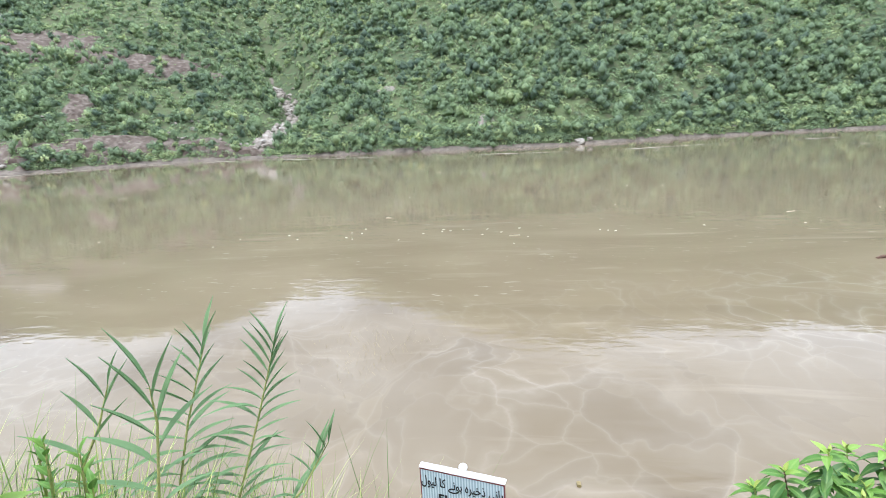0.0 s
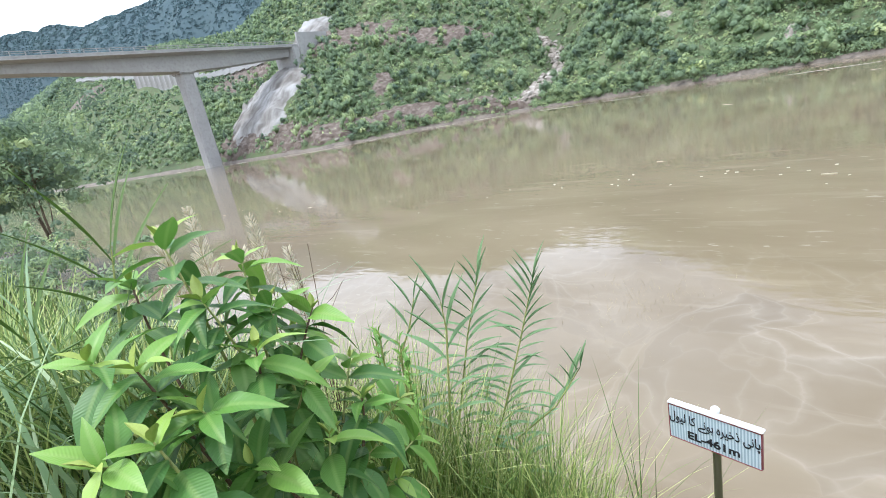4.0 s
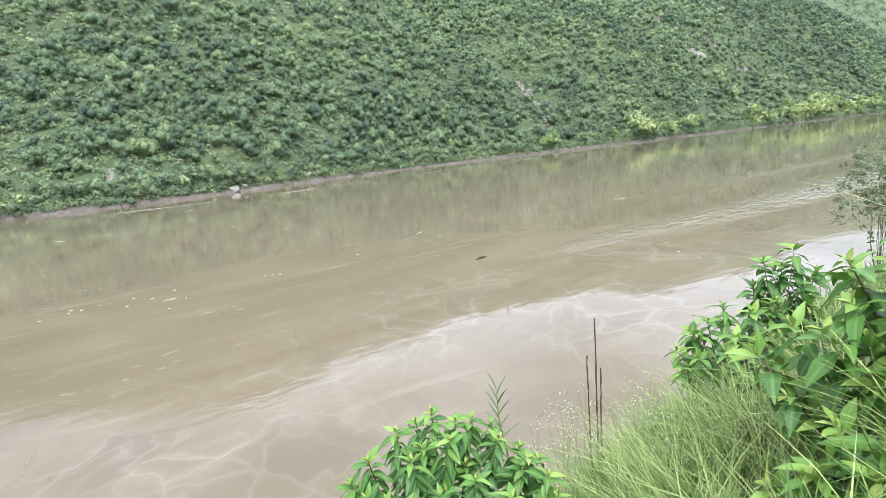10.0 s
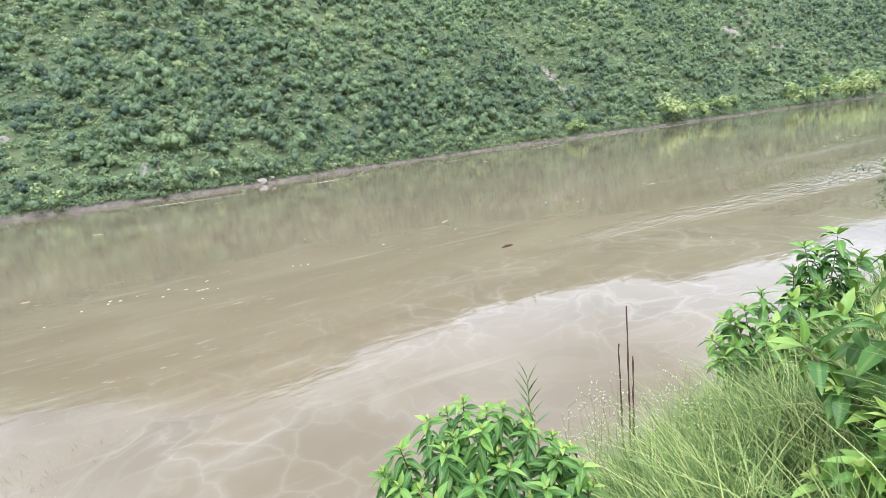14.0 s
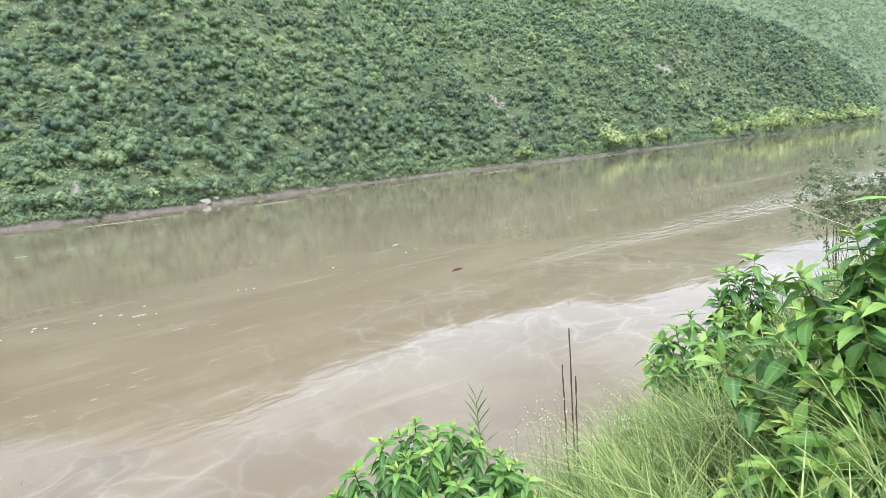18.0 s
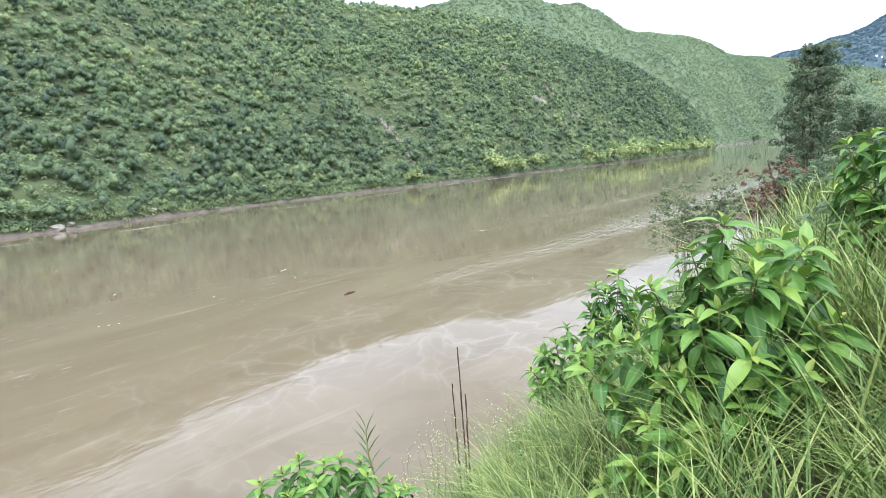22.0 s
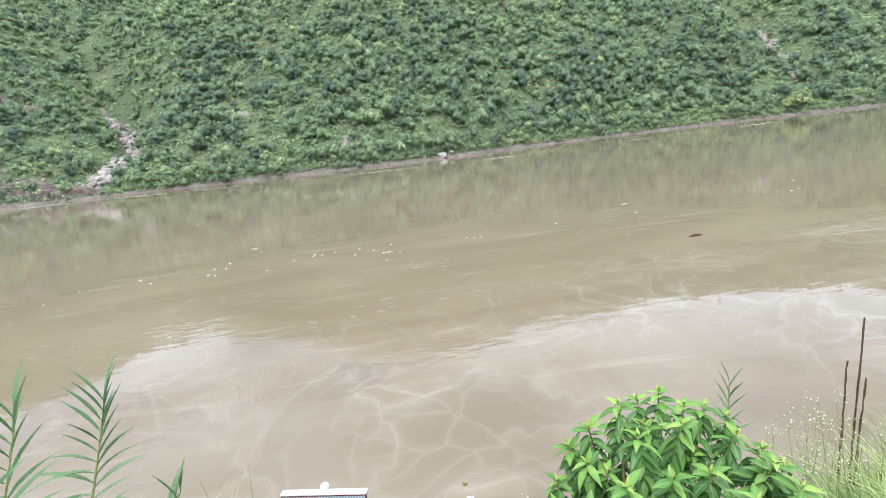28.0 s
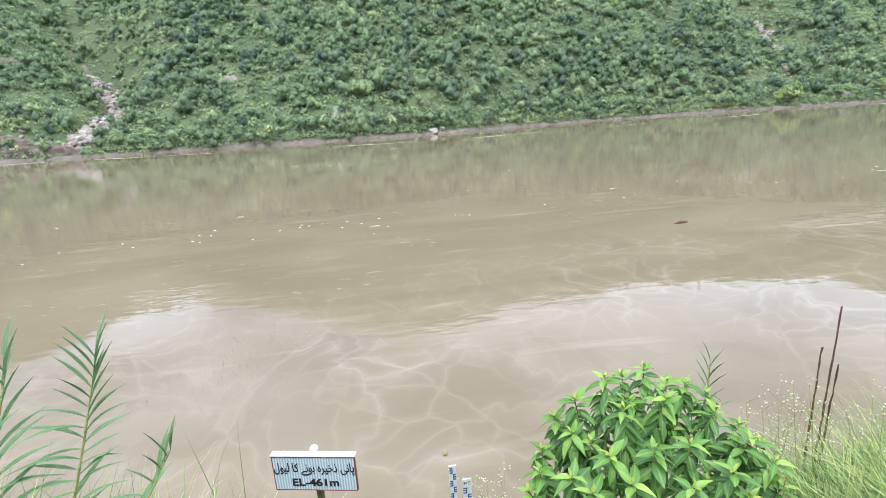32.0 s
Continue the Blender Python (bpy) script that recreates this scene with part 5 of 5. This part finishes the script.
# ---- trees and shrubs along the near bank ----
def small_tree(name, label, x, y, z, height, radius, mat, seed, clumps, per, leaf, stems=4, category="tree", shape=1.0, slim=False):
    r = random.Random(seed)
    rg = np.random.default_rng(seed)
    root = thing(name, label, category, x, y, z)
    tips = []
    for s in range(stems):
        a = r.uniform(0, 6.283)
        out = radius * r.uniform(0.15, 0.6)
        tip = Vector((math.cos(a) * out, math.sin(a) * out, height * r.uniform(0.7, 0.98)))
        mid = tip * 0.45 + Vector((r.uniform(-0.1, 0.1), r.uniform(-0.1, 0.1), 0)) * height * 0.4
        part("trunk", tube([Vector((0.03 * math.cos(a), 0.03 * math.sin(a), -0.1)), mid, tip], [q * height for q in ((0.003, 0.002, 0.001) if stems > 8 else (0.012, 0.005, 0.002))], 7), BARK, root)
        for b in range(4 if stems > 8 else 6):
            f = r.uniform(0.25, 0.95)
            p = mid.lerp(tip, f)
            q = p + Vector((r.uniform(-1, 1), r.uniform(-1, 1), r.uniform(0.0, 0.7))) * radius * 0.75
            part("limb", tube([p, p.lerp(q, 0.5) + Vector((0, 0, 0.05)), q], [q * height * (0.45 if stems > 8 else 1.0) for q in (0.004, 0.003, 0.0015)], 5), BARK, root)
            tips.append(q)
        tips.append(tip)
    c = np.array([tips[i % len(tips)] for i in range(clumps)]) + rg.normal(0, 1, (clumps, 3)) * np.array([radius * 0.38, radius * 0.38, height * 0.13])
    if slim:
        lo = np.clip(rg.random(clumps) * 1.05, 0.08, 1)
        c[:, 2] = height * lo
        c[:, :2] = rg.normal(0, 1, (clumps, 2)) * radius * (0.25 + 0.36 * np.sin(np.pi * np.clip(lo * 1.02, 0, 1)) ** 0.7)[:, None]
    rad = radius * shape * (0.10 + 0.16 * rg.random(clumps))
    V, F, T = leaf_cloud(c, rad, rad * 1.1, per, leaf, rg, np.clip(0.3 + 0.25 * rg.normal(size=clumps), 0, 0.8), 0.4)
    sheet("crown", V, F, mat, root, T)
    return root


small_tree("riverside_tree", "dark green airy tree on the bank downstream", 27.8, 3.9, 2.4, 7.2, 1.32, DARK_LEAF, 61, 460, 75, 0.058, 7, slim=True)
small_tree("riverside_tree", "dark green airy tree on the bank downstream", 30.5, 2.6, 3.0, 4.0, 1.4, DARK_LEAF, 62, 240, 60, 0.062, 6, slim=True)
small_tree("riverside_tree", "dull green bushy tree on the bank upstream", -31.4, 7.6, 2.6, 5.2, 2.6, FOREST, 63, 150, 60, 0.14, 6)
small_tree("riverside_tree", "dull green bushy tree on the bank upstream", -38.0, 7.0, 3.4, 4.6, 3.0, FOREST, 64, 120, 60, 0.14, 5)
small_tree("bare_shrub", "sparse half-bare shrub at the water's edge", 14.2, 4.6, ground_at(14.2, 4.6) - 0.1, 4.75 - ground_at(14.2, 4.6), 0.72, OLIVE_LEAF, 65, 200, 16, 0.045, 12, "shrub", 0.8)
small_tree("bare_shrub", "sparse half-bare shrub at the water's edge", 14.7, 3.9, ground_at(14.7, 3.9) - 0.1, 4.9 - ground_at(14.7, 3.9), 0.55, OLIVE_LEAF, 66, 140, 16, 0.045, 9, "shrub", 0.8)
small_tree("dry_red_bush", "dry reddish-brown bush on the bank", 21.6, 3.6, ground_at(21.6, 3.6) - 0.1, 4.8 - ground_at(21.6, 3.6), 0.75, RED_LEAF, 67, 90, 40, 0.06, 6, "shrub")
small_tree("dry_red_bush", "dry reddish-brown bush on the bank", 19.7, 4.2, ground_at(19.7, 4.2) - 0.1, 4.6 - ground_at(19.7, 4.2), 0.6, RED_LEAF, 68, 60, 30, 0.05, 5, "shrub")
twiggy("dead_branch", "bare brown broken branch sticking up from the bank", 22.3, 3.9, [(21.6, 4.3, 5.25), (21.9, 4.0, 4.9)], 69, BARK, 0.05, 2, "branch", 0.5)
for k, (x, y, h, r_) in enumerate(((15.5, 2.2, 0.8, 0.5), (24.5, 2.4, 1.5, 0.9), (26.5, 2.8, 1.6, 1.0), (6.5, 0.2, 1.1, 0.5), (33, 0.5, 3.0, 1.8), (38, 0.0, 4.0, 2.4), (-5.2, 1.6, 0.9, 0.5), (-6.8, 2.3, 1.0, 0.6), (-9.0, 2.6, 1.2, 0.7), (-12.5, 3.2, 1.5, 1.0), (-17, 3.6, 1.8, 1.2), (-23, 4.4, 2.4, 1.5))):
    small_tree("bank_bush", "small green leafy bush on the grassy bank", x, y, ground_at(x, y) - 0.1, h, r_, FOREST, 80 + k, 60, 40, 0.035 + 0.03 * r_, 4, "bush")["group"] = "bank bushes"

# long arching grasses beside the sign and round the shrubs
rng = np.random.default_rng(77)


def tussock(name, label, spots, n, length, width, mat, lean, droop, spread):
    xs, ys = [], []
    for cx, cy in spots:
        xs.append(cx + rng.normal(0, spread, n))
        ys.append(cy + rng.normal(0, spread, n))
    ob = blades(name, np.concatenate(xs), np.concatenate(ys), length, width, rng, mat, lean, droop)
    return tagged(ob, label, "grass", kind="stuff")


tussock("arching_grass", "long thin arching grass stems over the water", [(-1.45, 3.05), (-1.25, 3.15), (-1.65, 2.9), (-1.1, 3.2)], 16, 1.9, 0.005, GRASS, 0.16, 0.65, 0.10)
tussock("tall_grass", "tall green grass under the reeds", [(-2.2, 2.6), (-2.5, 2.3), (-1.9, 2.75), (-2.9, 2.2), (-3.2, 2.0), (-1.6, 2.7), (-2.3, 2.0)], 300, 1.25, 0.0055, PALE_GRASS, 0.28, 0.5, 0.2)


def tufts(seed, n, x0, x1, y0, y1):
    r = random.Random(seed)
    return [(r.uniform(x0, x1), r.uniform(y0, y1)) for _ in range(n)]


tussock("tall_grass", "fine feathery pale green grass beside the stalks", tufts(1, 46, 2.4, 4.7, 1.7, 3.2), 75, 0.78, 0.0046, GRASS, 0.6, 1.0, 0.06)
tussock("tall_grass", "fine pale seeding grass beside the stalks", tufts(2, 30, 2.5, 4.6, 1.6, 3.1), 34, 0.86, 0.0042, PALE_GRASS, 0.5, 0.9, 0.07)
tussock("tall_grass", "long drooping yellow-green grass behind the shrub", [(4.6, 0.0), (5.0, 0.25), (4.4, -0.3), (5.4, 0.5), (4.2, -0.1), (3.6, -0.15), (3.0, -0.2)], 130, 1.15, 0.006, GRASS, 0.35, 0.8, 0.2)
tussock("tall_grass", "fine light green grass in tufts on the slope", tufts(3, 30, 2.0, 4.9, -0.8, 1.6), 60, 0.66, 0.0048, PALE_GRASS, 0.55, 0.95, 0.06)
tussock("tall_grass", "deep green grass in tufts on the slope", tufts(4, 30, 2.0, 5.6, -0.8, 1.7), 65, 0.62, 0.005, GRASS, 0.55, 0.95, 0.06)
tussock("arching_grass", "long pale arching grass blades leaning over the slope", [(4.5, -0.2), (4.2, 0.0), (4.8, 0.3), (3.9, -0.35), (4.4, 0.5), (5.0, -0.3)], 34, 1.4, 0.007, PALE_GRASS, 0.45, 0.95, 0.18)
tussock("arching_grass", "pale arching grass in loose tufts up the bank", tufts(6, 26, 4.0, 6.4, -1.2, 1.0), 40, 1.0, 0.006, PALE_GRASS, 0.5, 0.95, 0.08)
tussock("tall_grass", "pale green weeds and grass crowding the bank upstream", tufts(8, 34, -5.2, -2.8, 0.3, 2.5), 70, 1.1, 0.0055, PALE_GRASS, 0.35, 0.6, 0.1)
tussock("dry_stems", "straw-coloured dry grass stems", [(-2.1, 2.8), (-1.4, 3.0), (3.6, 2.6), (4.2, 0.3), (4.5, 0.1)], 60, 0.95, 0.0025, DRY_GRASS, 0.3, 0.3, 0.25)
tussock("bank_grass", "tall green grass along the bank upstream", [(-3.6, 1.2), (-3.9, 1.7), (-4.4, 2.0), (-3.7, 2.2), (-4.8, 1.2), (-3.4, 0.6), (-3.3, -0.2), (-4.2, 0.4)], 420, 1.0, 0.007, GRASS, 0.35, 0.5, 0.3)

def flowering_weed(x, y, top, seed, spread=0.16):
    """Thin branching stems with tiny pale flower heads."""
    r = random.Random(seed)
    gz = ground_at(x, y) - 0.04
    root = thing("flowering_weed", "thin green weed with tiny pale yellow-white flowers", "weed", x, y, gz, group="flowering weeds")
    h = top - gz
    V, F = [], []
    for _ in range(5):
        tip = Vector((r.gauss(0, spread), r.gauss(0, spread), h * r.uniform(0.82, 1.0)))
        mid = tip * 0.55 + Vector((r.uniform(-0.04, 0.04), r.uniform(-0.04, 0.04), 0))
        bm = tube([Vector((0, 0, 0)), mid, tip], [0.003, 0.0022, 0.0012], 4)
        ends = [tip]
        for _ in range(7):
            p = mid.lerp(tip, r.random())
            q = p + Vector((r.gauss(0, 0.07), r.gauss(0, 0.07), r.uniform(0.04, 0.14)))
            tube([p, q], [0.0014, 0.0009], 3, bm)
            ends += [q, p.lerp(q, 0.6) + Vector((r.gauss(0, 0.02), r.gauss(0, 0.02), 0.02))]
        part("stem", bm, REED_STEM, root)
        for q in ends:
            w = r.uniform(0.005, 0.010)
            k = len(V)
            V += [q + Vector((w, 0, 0)), q + Vector((0, w, 0)), q + Vector((-w, 0, 0)), q + Vector((0, -w, 0)), q + Vector((0, 0, w)), q + Vector((0, 0, -w))]
            F += [(k, k + 1, k + 4), (k + 1, k + 2, k + 4), (k + 2, k + 3, k + 4), (k + 3, k, k + 4), (k + 1, k, k + 5), (k + 2, k + 1, k + 5), (k + 3, k + 2, k + 5), (k, k + 3, k + 5)]
    tagged(sheet("flower_spray", V, F, FLOWER, root), "tiny pale yellow-white flower heads", kind="stuff")
    return root


for k, (x, y, top) in enumerate(((0.70, 3.38, 3.12), (0.80, 3.36, 2.98), (0.60, 3.42, 2.95), (3.05, 3.10, 3.74), (3.30, 2.95, 3.78), (2.82, 3.22, 3.52), (3.55, 2.75, 3.85), (3.42, 3.35, 3.45), (3.85, 2.9, 3.6))):
    flowering_weed(x, y, top, 500 + k)
tussock("broad_blade_grass", "broad pale grey-green grass blades arching over the bank", [(-2.75, 0.35), (-2.95, 0.55), (-2.7, 0.1), (-3.05, 0.85), (-2.85, 1.05), (-3.2, 1.25)], 16, 1.35, 0.013, BROAD_BLADE, 0.32, 0.75, 0.12)
tussock("leafy_weeds", "low bright green leafy weeds on the bank upstream", tufts(12, 26, -5.6, -3.2, 0.9, 2.8), 90, 0.5, 0.013, GRASS, 0.5, 0.5, 0.14)

# ---- far shore: single shrubs, yellow bushes, rocks ----
def crown_mesh(name, mat, n_clump, per, leaf, seed):
    rg = np.random.default_rng(seed)
    c = rg.normal(0, 0.38, (n_clump, 3)) + [0, 0, 0.75]
    c[:, 2] = np.clip(c[:, 2], 0.15, 1.6)
    rad = 0.35 + 0.25 * rg.random(n_clump)
    V, F, T = leaf_cloud(c, rad, rad, per, leaf, rg, np.clip(0.35 + 0.25 * rg.normal(size=n_clump), 0, 0.8))
    ob = sheet(name, V, F, mat, None, T)
    me = ob.data
    bpy.data.objects.remove(ob)
    return me


GREEN_CROWNS = [crown_mesh("crown", FOREST, 9, 40, 0.16, 90 + k) for k in range(4)]
YELLOW_CROWNS = [crown_mesh("crown", YELLOW_LEAF, 9, 40, 0.15, 95 + k) for k in range(3)]
tr_ob = part("trunk", tube([(0, 0, -0.4), (0.03, 0.02, 0.5), (0.1, -0.05, 1.0)], [0.07, 0.05, 0.02], 6), BARK)
TRUNK = tr_ob.data
bpy.data.objects.remove(tr_ob)


def shore_shrub(name, label, s, v, size, crown, seed, group):
    p = slope(np.array(s), np.array(v))
    e = thing(name, label, "shrub", float(p[0]), float(p[1]), float(p[2]), seed * 47 % 360, group=group)
    for nm, me in (("trunk", TRUNK), ("crown", crown)):
        o = new(nm, me)
        o.parent = e
        o.scale = (size, size, size * 0.9)
    return e


r_ = random.Random(5)
for k in range(150):
    xx = -96 + 246 * (k + r_.random()) / 150
    if abs(xx + 55) < 5:
        continue
    shore_shrub("shore_shrub", "green shrub overhanging the muddy waterline", sx(xx), 0.006 + 0.012 * r_.random(), r_.uniform(0.8, 1.9), GREEN_CROWNS[k % 4], k, "shrubs along the far shore")
for k, (xx, v, size) in enumerate(((104, 0.014, 1.5), (101, 0.02, 1.2), (140, 0.02, 2.6), (147, 0.02, 1.6), (155, 0.02, 1.8), (165, 0.02, 2.0), (172, 0.02, 1.6), (205, 0.02, 2.4), (213, 0.02, 2.0), (228, 0.03, 2.6), (245, 0.03, 3.0), (252, 0.03, 2.6), (262, 0.03, 2.8), (278, 0.03, 2.6), (294, 0.03, 3.0), (312, 0.03, 2.6), (330, 0.03, 3.0), (350, 0.04, 2.8), (372, 0.05, 3.0), (395, 0.08, 3.0), (-19, 0.008, 0.9), (128, 0.014, 1.2), (119, 0.014, 1.0))):
    shore_shrub("yellow_bush", "yellow-green bush at the far water's edge", sx(xx), 0.004 + 0.30 * v, size * 1.85, YELLOW_CROWNS[k % 3], 200 + k, "yellow bushes along the far shore")


def rock_mesh(seed, mat=ROCK):
    r = random.Random(seed)
    bm = bmesh.new()
    bmesh.ops.create_icosphere(bm, subdivisions=2, radius=1)
    for v in bm.verts:
        f = 0.75 + 0.45 * noise.noise(v.co * 1.3 + Vector((seed * 3.1, 0, 0)))
        v.co = Vector((v.co.x * f, v.co.y * f * 0.8, v.co.z * f * 0.6))
    me = bpy.data.meshes.new("rock")
    bm.to_mesh(me)
    bm.free()
    me.materials.append(mat)
    return me


ROCKS = [rock_mesh(k) for k in range(5)]
PALE_ROCKS = [rock_mesh(k + 7, PALE_ROCK) for k in range(3)]
bed = thing("stream_bed", "tumbled pale boulders in the dry stream ravine", "boulders", 0, 0, 0, kind="structure")
bed_v = np.linspace(0.004, 0.44, 90)
bed_w = 1.3 + 0.7 * vnoise(bed_v * 100, bed_v * 0, 4, 2, 1) + 1.6 * np.exp(-((bed_v - 0.008) / 0.015) ** 2)
bed_p = np.stack([slope(ravine_s(bed_v) + q * bed_w, bed_v) + np.array([0, 0, 0.2 - 0.5 * abs(q)]) for q in (-1, -0.5, 0, 0.5, 1)], 1)
grid_sheet("gravel", bed_p, SHORE_MUD, bed, smooth=False)
for k in range(280):
    v = 0.008 + 0.32 * r_.random() ** 1.1
    s = float(ravine_s(v)) + r_.gauss(0, 1.1 + 2.0 * (v < 0.03))
    p = slope(np.array(s), np.array(v))
    o = new("rock", ROCKS[k % 5] if v < 0.03 else (ROCKS + ROCKS + PALE_ROCKS)[k % 13])
    o.parent = bed
    q = r_.choice((0.45, 0.55, 0.7, 1.0, 1.4)) * r_.uniform(0.85, 1.2)
    o.matrix_local = pose(float(p[0]), float(p[1]), float(p[2]) + 0.25 + 0.2 * q, r_.uniform(-30, 30), r_.uniform(-30, 30), r_.uniform(0, 360)) @ Matrix.Scale(q, 4)
gully_bed = thing("gully_bed", "pale stones lying in a narrow gully on the hillside", "boulders", 0, 0, 0, kind="structure")
for k in range(90):
    v = r_.choice((0.085, 0.11, 0.13, 0.17, 0.20, 0.27, 0.285, 0.30)) + r_.gauss(0, 0.010)
    s = float(gully_s(v)) + r_.gauss(0, 0.8)
    p = slope(np.array(s), np.array(v))
    o = new("rock", (PALE_ROCKS + ROCKS)[k % 8])
    o.parent = gully_bed
    o.matrix_local = pose(float(p[0]), float(p[1]), float(p[2]) + 0.5, r_.uniform(-30, 30), r_.uniform(-30, 30), r_.uniform(0, 360)) @ Matrix.Scale(r_.uniform(0.5, 1.2), 4)
for k, (xx, size, v) in enumerate(((14.3, 1.35, 0.003), (16.2, 0.9, 0.004), (30, 1.0, 0.006), (34, 0.7, 0.007), (46, 0.6, 0.008), (-99, 0.9, 0.006), (-92, 0.7, 0.01), (-70, 0.6, 0.01), (-62, 0.6, 0.008))):
    p = slope(np.array(sx(xx)), np.array(v))
    o = new("shore_rock", PALE_ROCKS[k % 3])
    o.matrix_world = pose(float(p[0]), float(p[1]), float(p[2]) + 0.2, 0, 0, 40 * k) @ Matrix.Scale(size, 4)
    tagged(o, "pale boulder lying on the muddy far shore", "rock", "rocks on the far shore")
p = slope(np.array(sx(117)), np.array(0.010))
blk = thing("concrete_block", "pale concrete block on the far waterline", "concrete block", float(p[0]), float(p[1]), float(p[2]) - 0.3, 5)
part("block", box_bm(3.4, 1.6, 1.5, 0, 0, 0.6, 0.12), SHOTCRETE, blk)
# rubble on the red foot of the slope
for k in range(150):
    xx = r_.uniform(-128, -62)
    v = 0.012 + 0.07 * r_.random() ** 1.5
    p = slope(np.array(sx(xx)), np.array(v))
    o = new("rock", ROCKS[k % 5])
    o.parent = bed
    o.matrix_local = pose(float(p[0]), float(p[1]), float(p[2]) + 0.15, r_.uniform(-30, 30), r_.uniform(-30, 30), r_.uniform(0, 360)) @ Matrix.Scale(r_.uniform(0.25, 0.9), 4)

# ---- drift on the water ----
rg = np.random.default_rng(404)
n = 230
cx = rg.uniform(-60, 110, n)
cy = 14 + 75 * rg.random(n)

lane = rg.random(n) < 0.45
cy = np.where(lane, 27 + 0.05 * cx + rg.normal(0, 1.2, n), cy)
L = np.where(rg.random(n) < 0.10, 0.22, 0.045) * (0.5 + rg.random(n)) * (0.6 + cy / 50)
W_ = 0.024 * (0.6 + rg.random(n)) * (0.6 + cy / 50)
th = rg.normal(0, 0.5, n)
a = np.stack([np.cos(th), np.sin(th)], -1)
b = np.stack([-np.sin(th), np.cos(th)], -1)
V, F = [], []
for i in range(n):
    for j, (u, w) in enumerate(((-1, -1), (1, -0.8), (0.9, 1), (-1, 0.9))):
        q = np.array([cx[i], cy[i]]) + a[i] * u * L[i] + b[i] * w * W_[i]
        V += [(q[0], q[1], -0.02), (q[0], q[1], 0.018)]
    o_ = 8 * i
    F += [(o_ + 1, o_ + 3, o_ + 5, o_ + 7), (o_, o_ + 2, o_ + 3, o_ + 1), (o_ + 2, o_ + 4, o_ + 5, o_ + 3), (o_ + 4, o_ + 6, o_ + 7, o_ + 5), (o_ + 6, o_, o_ + 1, o_ + 7)]
tagged(sheet("floating_debris", V, F, SEED, None, np.full(len(V), 0.5)), "small pale bits of driftwood and foam on the river", "debris", kind="stuff")
log = thing("drift_log", "dark waterlogged branch floating on the river", "driftwood", 14.0, 20.6, 0.0, 8)
part("wood", tube([(-0.35, 0, 0.0), (-0.1, 0.02, 0.05), (0.15, -0.02, 0.03), (0.38, 0.03, 0.0)], [0.05, 0.08, 0.07, 0.03], 8), STALK, log)
for k, (x, y, l, rz, mat) in enumerate(((0.02, 25.7, 0.55, 5, SEED), (-8.0, 31.5, 0.35, -10, SEED), (0.77, 7.5, 0.07, 0, DRY_GRASS))):
    d = thing("drift_board", "pale piece of wood floating on the river", "driftwood", x, y, 0.0, rz, group="floating boards")
    part("wood", box_bm(l, 0.12, 0.06, 0, 0, 0.01, 0.012), mat, d)
# weed stems standing out of the shallows
rng = np.random.default_rng(88)
wx_, wy_ = rng.normal(-4.0, 0.9, 260), rng.normal(12.3, 1.1, 260)
tagged(blades("shallow_weeds", wx_, wy_, 0.24, 0.003, rng, DRY_GRASS, 0.5, 0.4, zs=np.full(260, -0.05)), "thin pale grass stems standing in the shallows", "grass", kind="stuff")

# ---- small pale houses on the distant mountain ----
def far_house(x, y, z, w, rz):
    h = thing("distant_house", "tiny white flat-roofed house on the distant mountainside", "house", x, y, z - 3, rz, group="houses on the distant mountain")
    part("wall", box_bm(w, w * 0.7, 7, 0, 0, 3.5, 0.1), WHITE_PAINT, h)
    part("roof", box_bm(w * 1.08, w * 0.8, 0.8, 0, 0, 7.3, 0.1), CONCRETE, h)


for k, (x, y, z) in enumerate(((2200, 192, 206), (2275, 166, 240), (2260, 151, 232), (2248, 104, 225), (2103, 111, 148), (2184, 167, 189), (2215, 135, 203), (2183, 90, 187))):
    far_house(x, y, z + 6, (5, 8, 5, 6, 4, 5, 7, 4)[k], 20 * k)
